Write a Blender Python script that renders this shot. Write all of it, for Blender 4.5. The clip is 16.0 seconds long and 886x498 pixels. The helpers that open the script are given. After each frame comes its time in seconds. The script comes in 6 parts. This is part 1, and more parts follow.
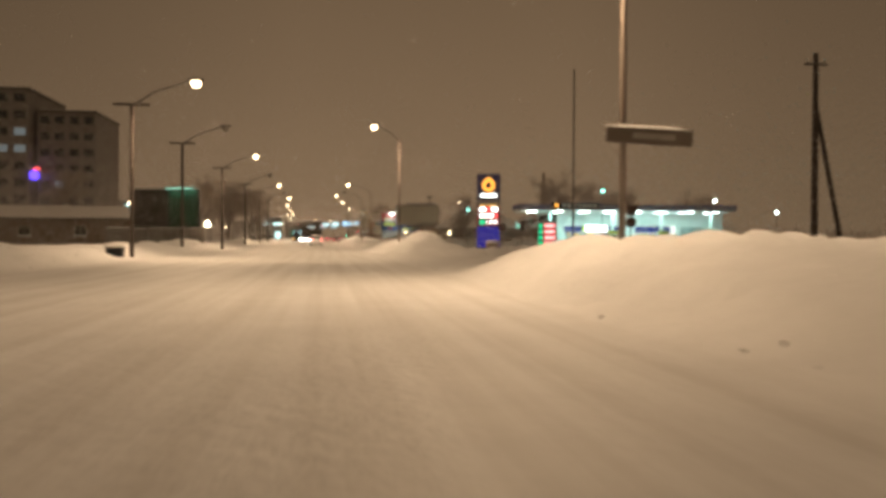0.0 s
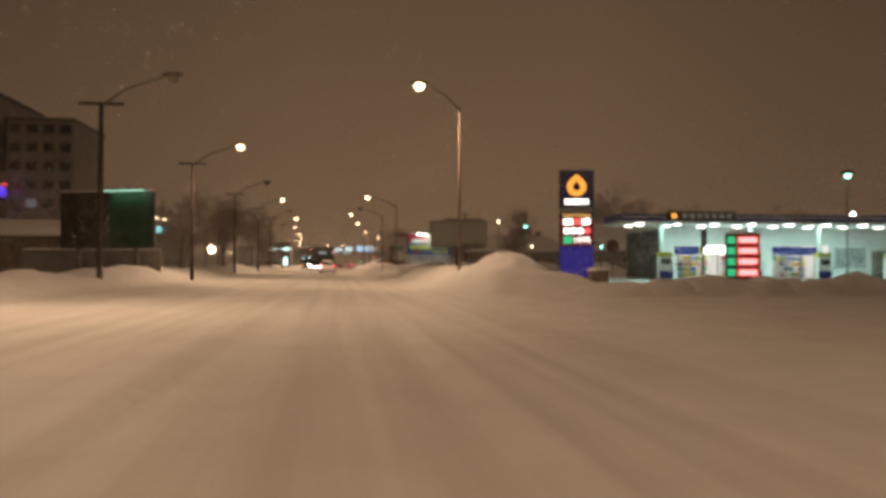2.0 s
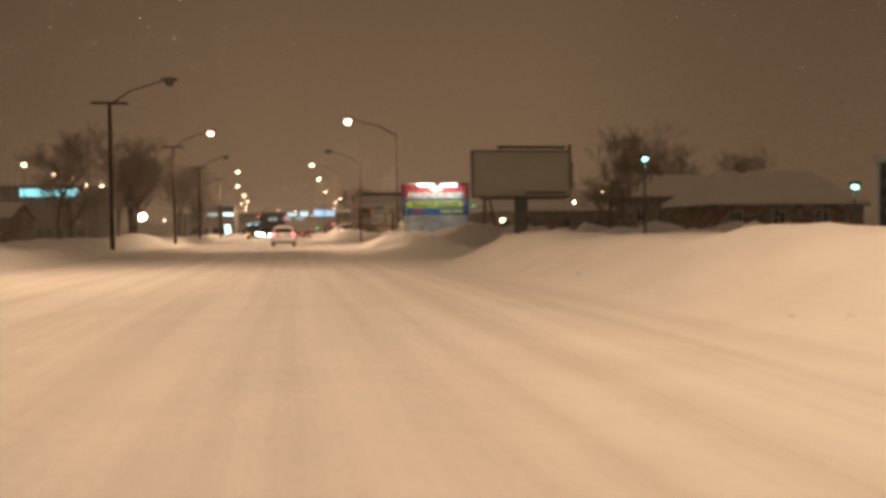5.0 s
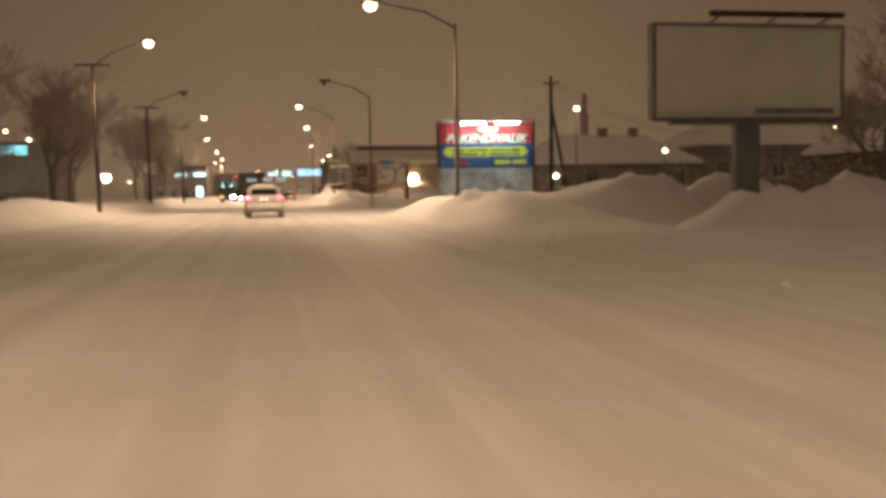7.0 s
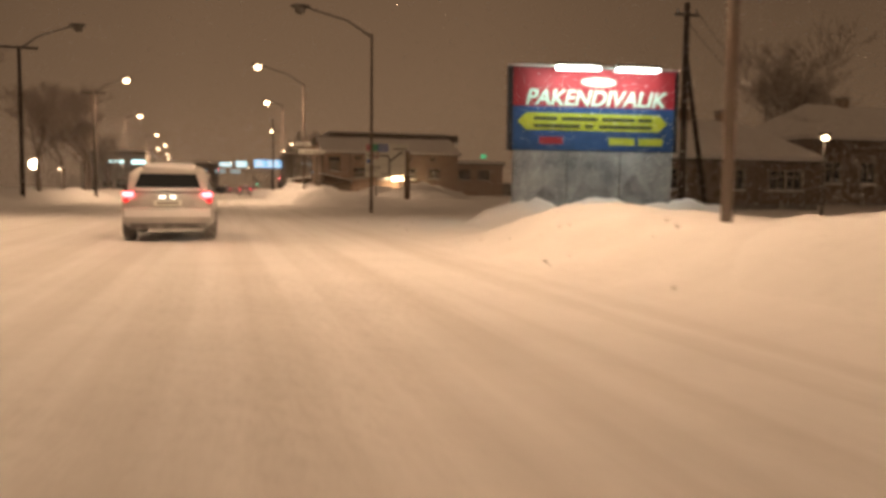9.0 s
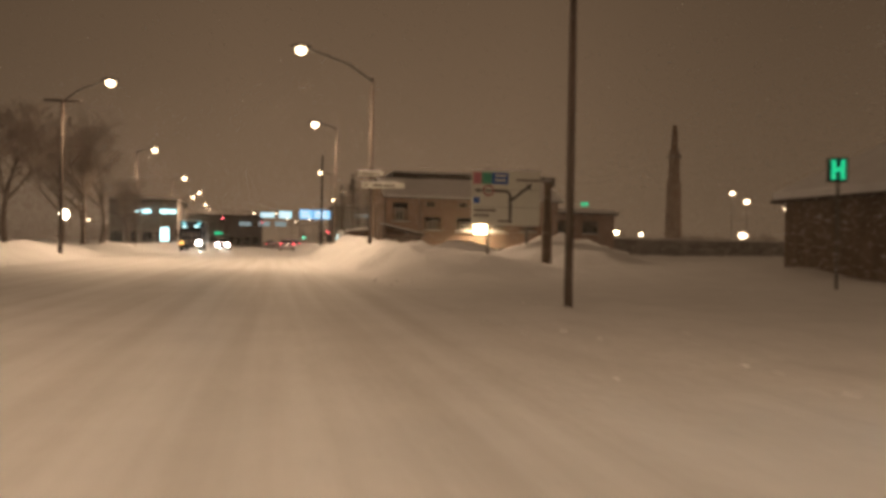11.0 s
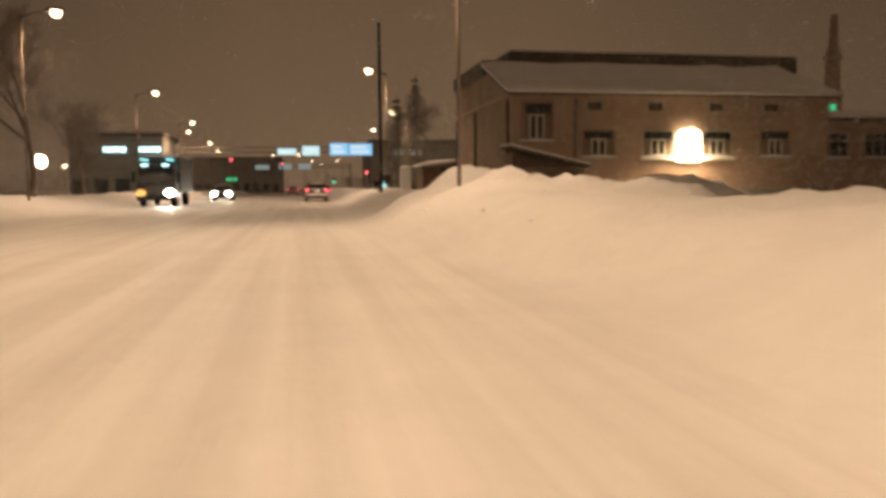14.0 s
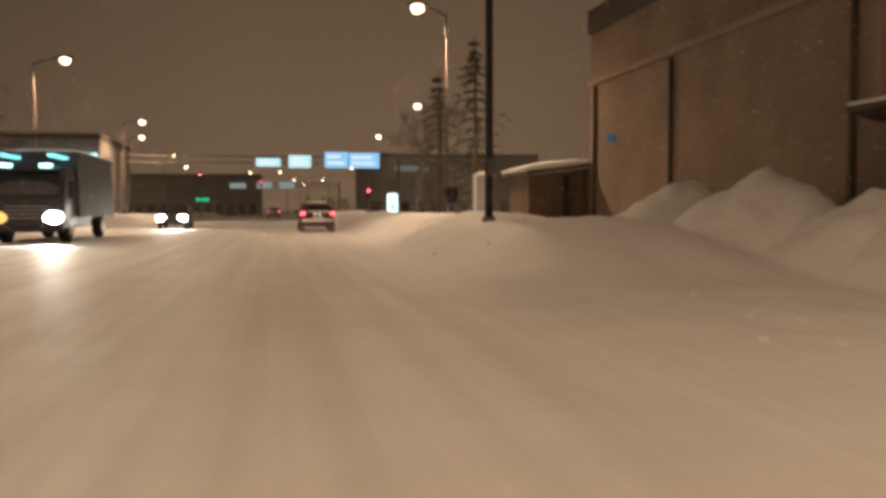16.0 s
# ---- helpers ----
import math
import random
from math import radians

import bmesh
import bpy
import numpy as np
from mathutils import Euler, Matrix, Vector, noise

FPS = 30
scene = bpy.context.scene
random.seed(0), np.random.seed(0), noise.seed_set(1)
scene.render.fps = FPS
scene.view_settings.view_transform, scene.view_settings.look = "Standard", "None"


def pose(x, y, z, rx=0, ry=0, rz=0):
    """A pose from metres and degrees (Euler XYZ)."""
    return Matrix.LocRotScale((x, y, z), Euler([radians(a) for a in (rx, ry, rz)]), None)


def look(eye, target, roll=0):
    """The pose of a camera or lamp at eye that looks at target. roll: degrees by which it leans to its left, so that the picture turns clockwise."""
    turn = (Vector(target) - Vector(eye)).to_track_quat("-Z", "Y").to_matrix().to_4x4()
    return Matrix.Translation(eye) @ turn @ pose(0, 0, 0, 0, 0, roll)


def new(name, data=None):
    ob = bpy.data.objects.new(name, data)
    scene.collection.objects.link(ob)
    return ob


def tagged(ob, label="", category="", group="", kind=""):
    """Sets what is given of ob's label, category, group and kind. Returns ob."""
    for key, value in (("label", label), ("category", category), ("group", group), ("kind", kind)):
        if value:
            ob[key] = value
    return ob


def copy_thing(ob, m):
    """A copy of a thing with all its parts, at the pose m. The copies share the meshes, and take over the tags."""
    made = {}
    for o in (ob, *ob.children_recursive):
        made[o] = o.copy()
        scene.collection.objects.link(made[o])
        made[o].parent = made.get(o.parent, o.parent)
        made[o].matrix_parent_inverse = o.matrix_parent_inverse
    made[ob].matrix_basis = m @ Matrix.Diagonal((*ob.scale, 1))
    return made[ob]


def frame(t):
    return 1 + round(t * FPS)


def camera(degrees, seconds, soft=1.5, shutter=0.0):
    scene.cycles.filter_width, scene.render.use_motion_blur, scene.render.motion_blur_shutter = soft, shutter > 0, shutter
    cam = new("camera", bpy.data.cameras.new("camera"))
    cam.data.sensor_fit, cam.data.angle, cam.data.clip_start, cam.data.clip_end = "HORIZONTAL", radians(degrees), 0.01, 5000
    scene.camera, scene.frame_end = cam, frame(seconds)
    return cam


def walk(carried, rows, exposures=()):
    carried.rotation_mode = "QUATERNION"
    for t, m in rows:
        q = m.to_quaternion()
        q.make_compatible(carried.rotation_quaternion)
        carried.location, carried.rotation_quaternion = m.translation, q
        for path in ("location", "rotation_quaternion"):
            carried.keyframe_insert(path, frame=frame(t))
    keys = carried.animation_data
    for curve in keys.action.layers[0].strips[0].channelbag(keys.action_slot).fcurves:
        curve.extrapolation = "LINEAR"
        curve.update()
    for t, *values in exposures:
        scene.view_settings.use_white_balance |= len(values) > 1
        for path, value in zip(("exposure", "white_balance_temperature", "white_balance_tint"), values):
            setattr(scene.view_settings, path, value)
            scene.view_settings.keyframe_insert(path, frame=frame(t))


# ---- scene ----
# A snowbound street at night under sodium lamps. +y runs along the street, x = 0 is the driving lane.
cam = camera(58.0, 16.0, soft=3.8, shutter=0.35)
PATH = [
    (0.0, pose(0.05, 0.07, 1.08, 89.28, -0.26, -8.31)),
    (0.5, pose(0.05, 6.19, 1.05, 88.14, -0.49, -7.72)),
    (1.0, pose(0.02, 12.26, 1.03, 89.94, -1.31, -6.35)),
    (1.5, pose(-0.09, 18.00, 1.05, 92.16, -1.26, -5.76)),
    (2.0, pose(-0.17, 23.69, 1.03, 91.17, -0.15, -7.49)),
    (2.5, pose(-0.24, 29.44, 1.08, 89.88, 0.95, -7.68)),
    (3.0, pose(-0.39, 35.26, 1.05, 90.33, 0.67, -9.60)),
    (3.5, pose(-0.58, 41.06, 1.04, 92.01, -0.03, -8.53)),
    (4.0, pose(-0.79, 46.80, 1.04, 92.49, 0.49, -8.85)),
    (4.2, pose(-0.87, 49.06, 1.01, 90.44, 0.54, -10.50)),
    (6.3, pose(-1.18, 72.69, 1.03, 86.97, 0.62, -11.17)),
    (6.5, pose(-1.20, 74.91, 1.04, 85.65, 0.70, -11.12)),
    (7.0, pose(-1.22, 80.46, 1.04, 85.90, 1.10, -12.33)),
    (7.5, pose(-1.14, 85.96, 1.08, 88.46, 0.40, -14.38)),
    (8.0, pose(-0.94, 91.36, 1.04, 85.95, -0.18, -15.30)),
    (8.5, pose(-0.69, 96.79, 1.04, 85.19, 0.26, -15.94)),
    (9.0, pose(-0.35, 102.14, 1.05, 85.82, -0.59, -15.31)),
    (9.5, pose(0.00, 107.58, 1.05, 84.21, -0.42, -15.51)),
    (10.0, pose(0.33, 113.20, 1.07, 86.19, -0.89, -13.72)),
    (10.2, pose(0.46, 115.44, 1.09, 88.43, -0.85, -13.11)),
    (12.3, pose(1.30, 139.74, 1.06, 90.99, -0.45, -11.21)),
    (12.5, pose(1.31, 142.12, 1.06, 92.24, -0.09, -10.94)),
    (13.0, pose(1.32, 147.93, 1.05, 89.73, 0.92, -10.79)),
    (13.5, pose(1.26, 153.80, 1.07, 88.26, -0.84, -11.03)),
    (14.0, pose(1.13, 159.73, 1.04, 85.59, 0.53, -10.36)),
    (14.5, pose(0.98, 165.70, 1.04, 85.92, 0.56, -10.26)),
    (15.0, pose(0.82, 171.63, 1.01, 86.26, 0.31, -9.65)),
    (15.5, pose(0.66, 177.45, 1.05, 86.47, 0.10, -10.03)),
    (16.0, pose(0.55, 183.19, 1.07, 87.21, 0.17, -11.92)),
]
walk(cam, PATH, exposures=[(0.0, 0.38, 6500, 5), (1.5, -0.16, 6950, 14), (2.5, -0.16, 6900, 14), (4.2, 0.04, 6950, 15), (6.5, 0.3, 6600, 10), (7.5, 0.45, 6600, 10), (8.5, 0.55, 6800, 12), (9.0, 0.12, 7000, 16), (9.5, -0.45, 7200, 22), (10.0, -0.25, 6500, 10), (12.5, 0.15, 6400, 10), (14.0, -0.15, 6800, 11), (15.0, -0.22, 7000, 12), (15.5, -0.38, 6900, 11), (16.0, -0.15, 6500, 10)])

# ---- world and light ----
SODIUM = (1.0, 0.67, 0.41)
COOL = (0.75, 1.0, 0.92)

world = bpy.data.worlds.new("night_sky")
scene.world = world
world.use_nodes = True
wn = world.node_tree
bg = wn.nodes["Background"]
tc = wn.nodes.new("ShaderNodeTexCoord")
sep = wn.nodes.new("ShaderNodeSeparateXYZ")
ramp = wn.nodes.new("ShaderNodeValToRGB")
wn.links.new(tc.outputs["Generated"], sep.inputs[0])
wn.links.new(sep.outputs["Z"], ramp.inputs["Fac"])
glow_side = wn.nodes.new("ShaderNodeValToRGB")
glow_mix = wn.nodes.new("ShaderNodeMix")
glow_mix.data_type, glow_mix.blend_type = "RGBA", "MULTIPLY"
glow_mix.inputs["Factor"].default_value = 1.0
half = wn.nodes.new("ShaderNodeMapRange")
half.inputs["From Min"].default_value = -1.0
wn.links.new(sep.outputs["X"], half.inputs["Value"])
wn.links.new(half.outputs[0], glow_side.inputs["Fac"])
wn.links.new(ramp.outputs["Color"], glow_mix.inputs["A"])
wn.links.new(glow_side.outputs["Color"], glow_mix.inputs["B"])
wn.links.new(glow_mix.outputs["Result"], bg.inputs["Color"])
glow_side.color_ramp.interpolation = "B_SPLINE"
for pos, v in ((0.0, 0.7), (0.32, 0.92), (0.53, 1.22), (0.68, 0.95), (0.82, 0.56), (1.0, 0.56)):
    e = glow_side.color_ramp.elements.new(pos) if 0 < pos < 1 else glow_side.color_ramp.elements[int(pos)]
    e.color = (v, v, v, 1)
ramp.color_ramp.elements[0].position = 0.0
ramp.color_ramp.elements[0].color = (0.185, 0.118, 0.069, 1)
ramp.color_ramp.elements[1].position = 0.45
ramp.color_ramp.elements[1].color = (0.090, 0.056, 0.032, 1)
dome = ramp.color_ramp.elements.new(1.0)
dome.color = (0.195, 0.128, 0.076, 1)
bg.inputs["Strength"].default_value = 1.0


def light(name, kind, m, power, color, size=0.2, cone=150):
    data = bpy.data.lights.new(name, kind)
    data.energy, data.color = power, color
    if kind == "AREA":
        data.shape = "RECTANGLE"
        data.size, data.size_y = size
    else:
        data.shadow_soft_size = size
    if kind == "SPOT":
        data.spot_size, data.spot_blend = radians(cone), 0.6
    ob = new(name, data)
    ob.matrix_world = m
    return ob


# ---- materials ----
def material(name, color, rough=0.7, metal=0.0, vary=0.25, scale=3.0, bump=0.0, bump_scale=40.0, second=None, stretch=(1, 1, 1), spec=0.3, per_object=0.0):
    """A surface with mottling at two scales and a fine relief."""
    mat = bpy.data.materials.new(name)
    mat.use_nodes = True
    nt = mat.node_tree
    b = nt.nodes["Principled BSDF"]
    co = nt.nodes.new("ShaderNodeTexCoord")
    mp = nt.nodes.new("ShaderNodeMapping")
    mp.inputs["Scale"].default_value = stretch
    nt.links.new(co.outputs["Object"], mp.inputs["Vector"])
    n1 = nt.nodes.new("ShaderNodeTexNoise")
    n1.inputs["Scale"].default_value, n1.inputs["Detail"].default_value = scale, 6
    n2 = nt.nodes.new("ShaderNodeTexNoise")
    n2.inputs["Scale"].default_value, n2.inputs["Detail"].default_value = scale * 9, 3
    nt.links.new(mp.outputs[0], n1.inputs["Vector"])
    nt.links.new(mp.outputs[0], n2.inputs["Vector"])
    add = nt.nodes.new("ShaderNodeMath")
    add.operation = "MULTIPLY_ADD"
    add.inputs[1].default_value = 0.35
    nt.links.new(n2.outputs["Fac"], add.inputs[0])
    nt.links.new(n1.outputs["Fac"], add.inputs[2])
    cr = nt.nodes.new("ShaderNodeValToRGB")
    lo = second or tuple(c * (1 - vary) for c in color)
    cr.color_ramp.elements[0].position, cr.color_ramp.elements[0].color = 0.45, (*lo, 1)
    cr.color_ramp.elements[1].position, cr.color_ramp.elements[1].color = 0.85, (*color, 1)
    nt.links.new(add.outputs[0], cr.inputs["Fac"])
    out = cr.outputs["Color"]
    if per_object:
        info = nt.nodes.new("ShaderNodeObjectInfo")
        hsv = nt.nodes.new("ShaderNodeHueSaturation")
        mr = nt.nodes.new("ShaderNodeMapRange")
        mr.inputs["To Min"].default_value, mr.inputs["To Max"].default_value = 1 - per_object, 1 + per_object
        nt.links.new(info.outputs["Random"], mr.inputs["Value"])
        nt.links.new(mr.outputs[0], hsv.inputs["Value"])
        nt.links.new(out, hsv.inputs["Color"])
        out = hsv.outputs["Color"]
    nt.links.new(out, b.inputs["Base Color"])
    b.inputs["Roughness"].default_value, b.inputs["Metallic"].default_value = rough, metal
    b.inputs["Specular IOR Level"].default_value = spec
    if bump:
        n3 = nt.nodes.new("ShaderNodeTexNoise")
        n3.inputs["Scale"].default_value, n3.inputs["Detail"].default_value = bump_scale, 5
        nt.links.new(mp.outputs[0], n3.inputs["Vector"])
        bm_ = nt.nodes.new("ShaderNodeBump")
        bm_.inputs["Strength"].default_value, bm_.inputs["Distance"].default_value = bump, 0.05
        nt.links.new(n3.outputs["Fac"], bm_.inputs["Height"])
        nt.links.new(bm_.outputs[0], b.inputs["Normal"])
    return mat


def glow(name, color, strength):
    mat = bpy.data.materials.new(name)
    mat.use_nodes = True
    b = mat.node_tree.nodes["Principled BSDF"]
    b.inputs["Base Color"].default_value = (*[min(0.8, c * 0.8) for c in color], 1)
    b.inputs["Emission Color"].default_value = (*color, 1)
    b.inputs["Emission Strength"].default_value = strength
    return mat


def glass(name, color=(0.02, 0.025, 0.03), rough=0.06):
    mat = material(name, color, rough, 0.0, 0.3, 1.5, spec=0.6)
    return mat


SNOW = material("snow", (0.84, 0.84, 0.85), 0.65, vary=0.10, scale=0.8, bump=0.55, bump_scale=5.0)
STEEL = material("galvanised_steel", (0.22, 0.21, 0.20), 0.55, 0.6, bump=0.05)
POLE = material("weathered_pole", (0.075, 0.06, 0.05), 0.8, stretch=(4, 4, 0.4), bump=0.2)
GALVANISED = material("dull_galvanised_pole", (0.20, 0.165, 0.14), 0.7, 0.0, stretch=(4, 4, 0.4), bump=0.1)
DARK = material("dark_painted_metal", (0.03, 0.03, 0.035), 0.5)
SODIUM_GLOW = glow("sodium_glass", (1.0, 0.74, 0.46), 9.0)


# ---- mesh helpers ----
def box(bm, x0, y0, z0, x1, y1, z1, m=None, bevel=0.0):
    r = bmesh.ops.create_cube(bm, size=1)
    t = Matrix.LocRotScale(((x0 + x1) / 2, (y0 + y1) / 2, (z0 + z1) / 2), None, (x1 - x0, y1 - y0, z1 - z0))
    bmesh.ops.transform(bm, matrix=(m or Matrix()) @ t, verts=r["verts"])
    if bevel:
        edges = list({e for v in r["verts"] for e in v.link_edges})
        bmesh.ops.bevel(bm, geom=edges, offset=bevel, segments=2, affect="EDGES", profile=0.7)
    return bm


def tube(bm, points, radii, sides=10, caps=True):
    """A tube through the points, with a radius at each."""
    pts = [Vector(p) for p in points]
    rings = []
    for i, p in enumerate(pts):
        d = (pts[min(i + 1, len(pts) - 1)] - pts[max(i - 1, 0)]).normalized()
        u = d.orthogonal().normalized() if i == 0 else (u - d * u.dot(d)).normalized()
        w = d.cross(u)
        rings.append([bm.verts.new(p + radii[i] * (math.cos(2 * math.pi * k / sides) * u + math.sin(2 * math.pi * k / sides) * w)) for k in range(sides)])
    for a, b in zip(rings, rings[1:]):
        for k in range(sides):
            bm.faces.new((a[k], a[(k + 1) % sides], b[(k + 1) % sides], b[k]))
    if caps:
        bm.faces.new(rings[0][::-1])
        bm.faces.new(rings[-1])
    return bm


def ball(bm, p, r, scale=(1, 1, 1), seg=12):
    v = bmesh.ops.create_uvsphere(bm, u_segments=seg, v_segments=max(6, seg // 2 + 2), radius=r)["verts"]
    bmesh.ops.transform(bm, matrix=Matrix.LocRotScale(p, None, scale), verts=v)
    return bm


def prism(bm, outline, y0, y1):
    """A shape given in x and z, drawn out along y."""
    a = [bm.verts.new((x, y0, z)) for x, z in outline]
    b = [bm.verts.new((x, y1, z)) for x, z in outline]
    bm.faces.new(a)
    bm.faces.new(b[::-1])
    for i in range(len(a)):
        j = (i + 1) % len(a)
        bm.faces.new((a[j], a[i], b[i], b[j]))
    return bm


def part(name, bm, mat, parent=None, label="", smooth=False):
    bmesh.ops.recalc_face_normals(bm, faces=bm.faces)
    me = bpy.data.meshes.new(name)
    bm.to_mesh(me)
    bm.free()
    me.materials.append(mat)
    if smooth:
        me.polygons.foreach_set("use_smooth", [True] * len(me.polygons))
    ob = new(name, me)
    if parent:
        ob.parent = parent
    if label:
        tagged(ob, label)
    return ob


def B():
    return bmesh.new()


def thing(name, m, label, category, group="", kind=""):
    ob = new(name)
    ob.empty_display_size = 0.3
    ob.matrix_world = m
    return tagged(ob, label, category, group, kind)


# ---- ground: street, plowed banks and mouths of the side streets, one sheet ----
# stretches of y over which the bank beside the street is open for a side street
MOUTHS_R = [(24.0, 51.0), (84.0, 101.0), (119.0, 149.0), (187.8, 194.2)]
XL, XR = -8.9, 3.4


def ease(a, b, v):
    t = np.clip((v - a) / (b - a), 0, 1)
    return t * t * (3 - 2 * t)


def waves(x, y, size, seed):
    rng = np.random.RandomState(seed)
    out = 0
    for _ in range(7):
        a, p, k = rng.uniform(0, 2 * np.pi), rng.uniform(0, 2 * np.pi), rng.uniform(0.6, 1.7) / size * 2 * np.pi
        out = out + np.sin(k * (x * np.cos(a) + y * np.sin(a)) + p)
    return out / 7 ** 0.5 / 1.4


def height(x, y):
    x, y = np.asarray(x, float), np.asarray(y, float)
    shut = np.ones_like(y)
    for a, b in MOUTHS_R:
        shut = shut * (1 - ease(a - 2.5, a + 1.5, y) * (1 - ease(b - 1.5, b + 2.5, y)))
    wob = 0.35 * waves(0 * x, y, 14, 3)
    sr = x - (XR + wob - 0.9 * ease(168, 174, y) * (1 - ease(184, 188, y)))
    hr = (0.90 + 0.17 * waves(x, y, 9, 5)) * ease(0, 2.6, sr) * (1 - 0.55 * ease(3.2, 8.0, sr)) * shut * (1 - 0.22 * ease(106, 110, y) * (1 - ease(118, 123, y))) * (1 + 0.14 * ease(171, 178, y) * (1 - ease(184, 188, y)))
    lot = ease(8.6, 11.0, x) * ease(40.0, 46.0, y) * (1 - ease(92.0, 96.0, y))
    hr = hr * (1 - lot) + 0.05 * ease(0, 3, sr) * (1 - shut)
    sl = (XL + 0.4 * waves(0 * x, y, 17, 8)) - x
    hl = (0.72 + 0.25 * waves(x, y, 8, 6)) * ease(0, 2.4, sl) * (1 - 0.5 * ease(3.0, 8.0, sl))
    off = np.maximum(ease(0, 1.5, sr), ease(0, 1.5, sl))
    fine = 0.05 * waves(x, y, 2.1, 9) * off + 0.03 * waves(x, y, 0.9, 10) * off
    rut = 0
    for c in (-6.6, -5.0, -2.6, -1.0, 0.6, 2.1):
        rut = rut - 0.012 * np.exp(-(((x - c - 0.12 * waves(0 * x, y, 40, 12)) / 0.22) ** 2))
    rut = rut + 0.006 * waves(x * 3, y * 0.25, 1.6, 13)
    return hr + hl + fine + rut * (1 - off)


def ground_at(x, y):
    return float(height(np.array([x]), np.array([y]))[0])


def sheet():
    xs = np.r_[-900, -500, -250, -140, -90, -60, np.arange(-45, -16, 1.5), np.arange(-16, 14, 0.2), np.arange(14, 46, 1.5), 60, 90, 140, 250, 500, 900]
    ys = np.r_[-300, -120, -60, -30, np.arange(-15, 0, 1.0), np.arange(0, 215, 0.4), np.arange(215, 330, 2.0), 360, 420, 520, 700, 1000, 1600]
    gx, gy = np.meshgrid(xs, ys)
    gz = height(gx, gy)
    n, m = gx.shape
    co = np.stack([gx, gy, gz], -1).reshape(-1, 3)
    i = np.arange(n * m).reshape(n, m)
    quads = np.stack([i[:-1, :-1], i[:-1, 1:], i[1:, 1:], i[1:, :-1]], -1).reshape(-1, 4)
    me = bpy.data.meshes.new("ground")
    me.from_pydata(co.tolist(), [], quads.tolist())
    me.polygons.foreach_set("use_smooth", [True] * len(me.polygons))
    me.materials.append(ROAD_SNOW)
    return tagged(new("ground", me), "snow-covered street with wheel tracks between plowed banks", "ground", kind="structure")


def road_snow():
    """Snow that is packed and streaked by wheels on the street and clean beside it."""
    mat = material("street_snow", (0.84, 0.84, 0.85), 0.6, vary=0.08, scale=0.9, bump=0.5, bump_scale=6.0)
    nt = mat.node_tree
    b = nt.nodes["Principled BSDF"]
    base = b.inputs["Base Color"].links[0].from_socket
    co = nt.nodes.new("ShaderNodeTexCoord")
    mp = nt.nodes.new("ShaderNodeMapping")
    mp.inputs["Scale"].default_value = (1.6, 0.035, 1)
    nt.links.new(co.outputs["Object"], mp.inputs["Vector"])
    st = nt.nodes.new("ShaderNodeTexNoise")
    st.inputs["Scale"].default_value, st.inputs["Detail"].default_value = 1.4, 7
    nt.links.new(mp.outputs[0], st.inputs["Vector"])
    cr = nt.nodes.new("ShaderNodeValToRGB")
    cr.color_ramp.elements[0].position, cr.color_ramp.elements[0].color = 0.36, (0.87, 0.86, 0.845, 1)
    cr.color_ramp.elements[1].position, cr.color_ramp.elements[1].color = 0.60, (1, 1, 1, 1)
    nt.links.new(st.outputs["Fac"], cr.inputs["Fac"])
    sp = nt.nodes.new("ShaderNodeSeparateXYZ")
    nt.links.new(co.outputs["Object"], sp.inputs[0])
    band = nt.nodes.new("ShaderNodeMapRange")
    band.inputs["From Min"].default_value, band.inputs["From Max"].default_value = 7.0, 5.6
    off = nt.nodes.new("ShaderNodeMath")
    off.operation = "ADD"
    off.inputs[1].default_value = 2.75
    ab = nt.nodes.new("ShaderNodeMath")
    ab.operation = "ABSOLUTE"
    nt.links.new(sp.outputs["X"], off.inputs[0])
    nt.links.new(off.outputs[0], ab.inputs[0])
    nt.links.new(ab.outputs[0], band.inputs["Value"])
    mix = nt.nodes.new("ShaderNodeMix")
    mix.data_type, mix.blend_type = "RGBA", "MULTIPLY"
    nt.links.new(band.outputs[0], mix.inputs["Factor"])
    nt.links.new(base, mix.inputs["A"])
    nt.links.new(cr.outputs["Color"], mix.inputs["B"])
    nt.links.new(mix.outputs["Result"], b.inputs["Base Color"])
    return mat


ROAD_SNOW = road_snow()
sheet()


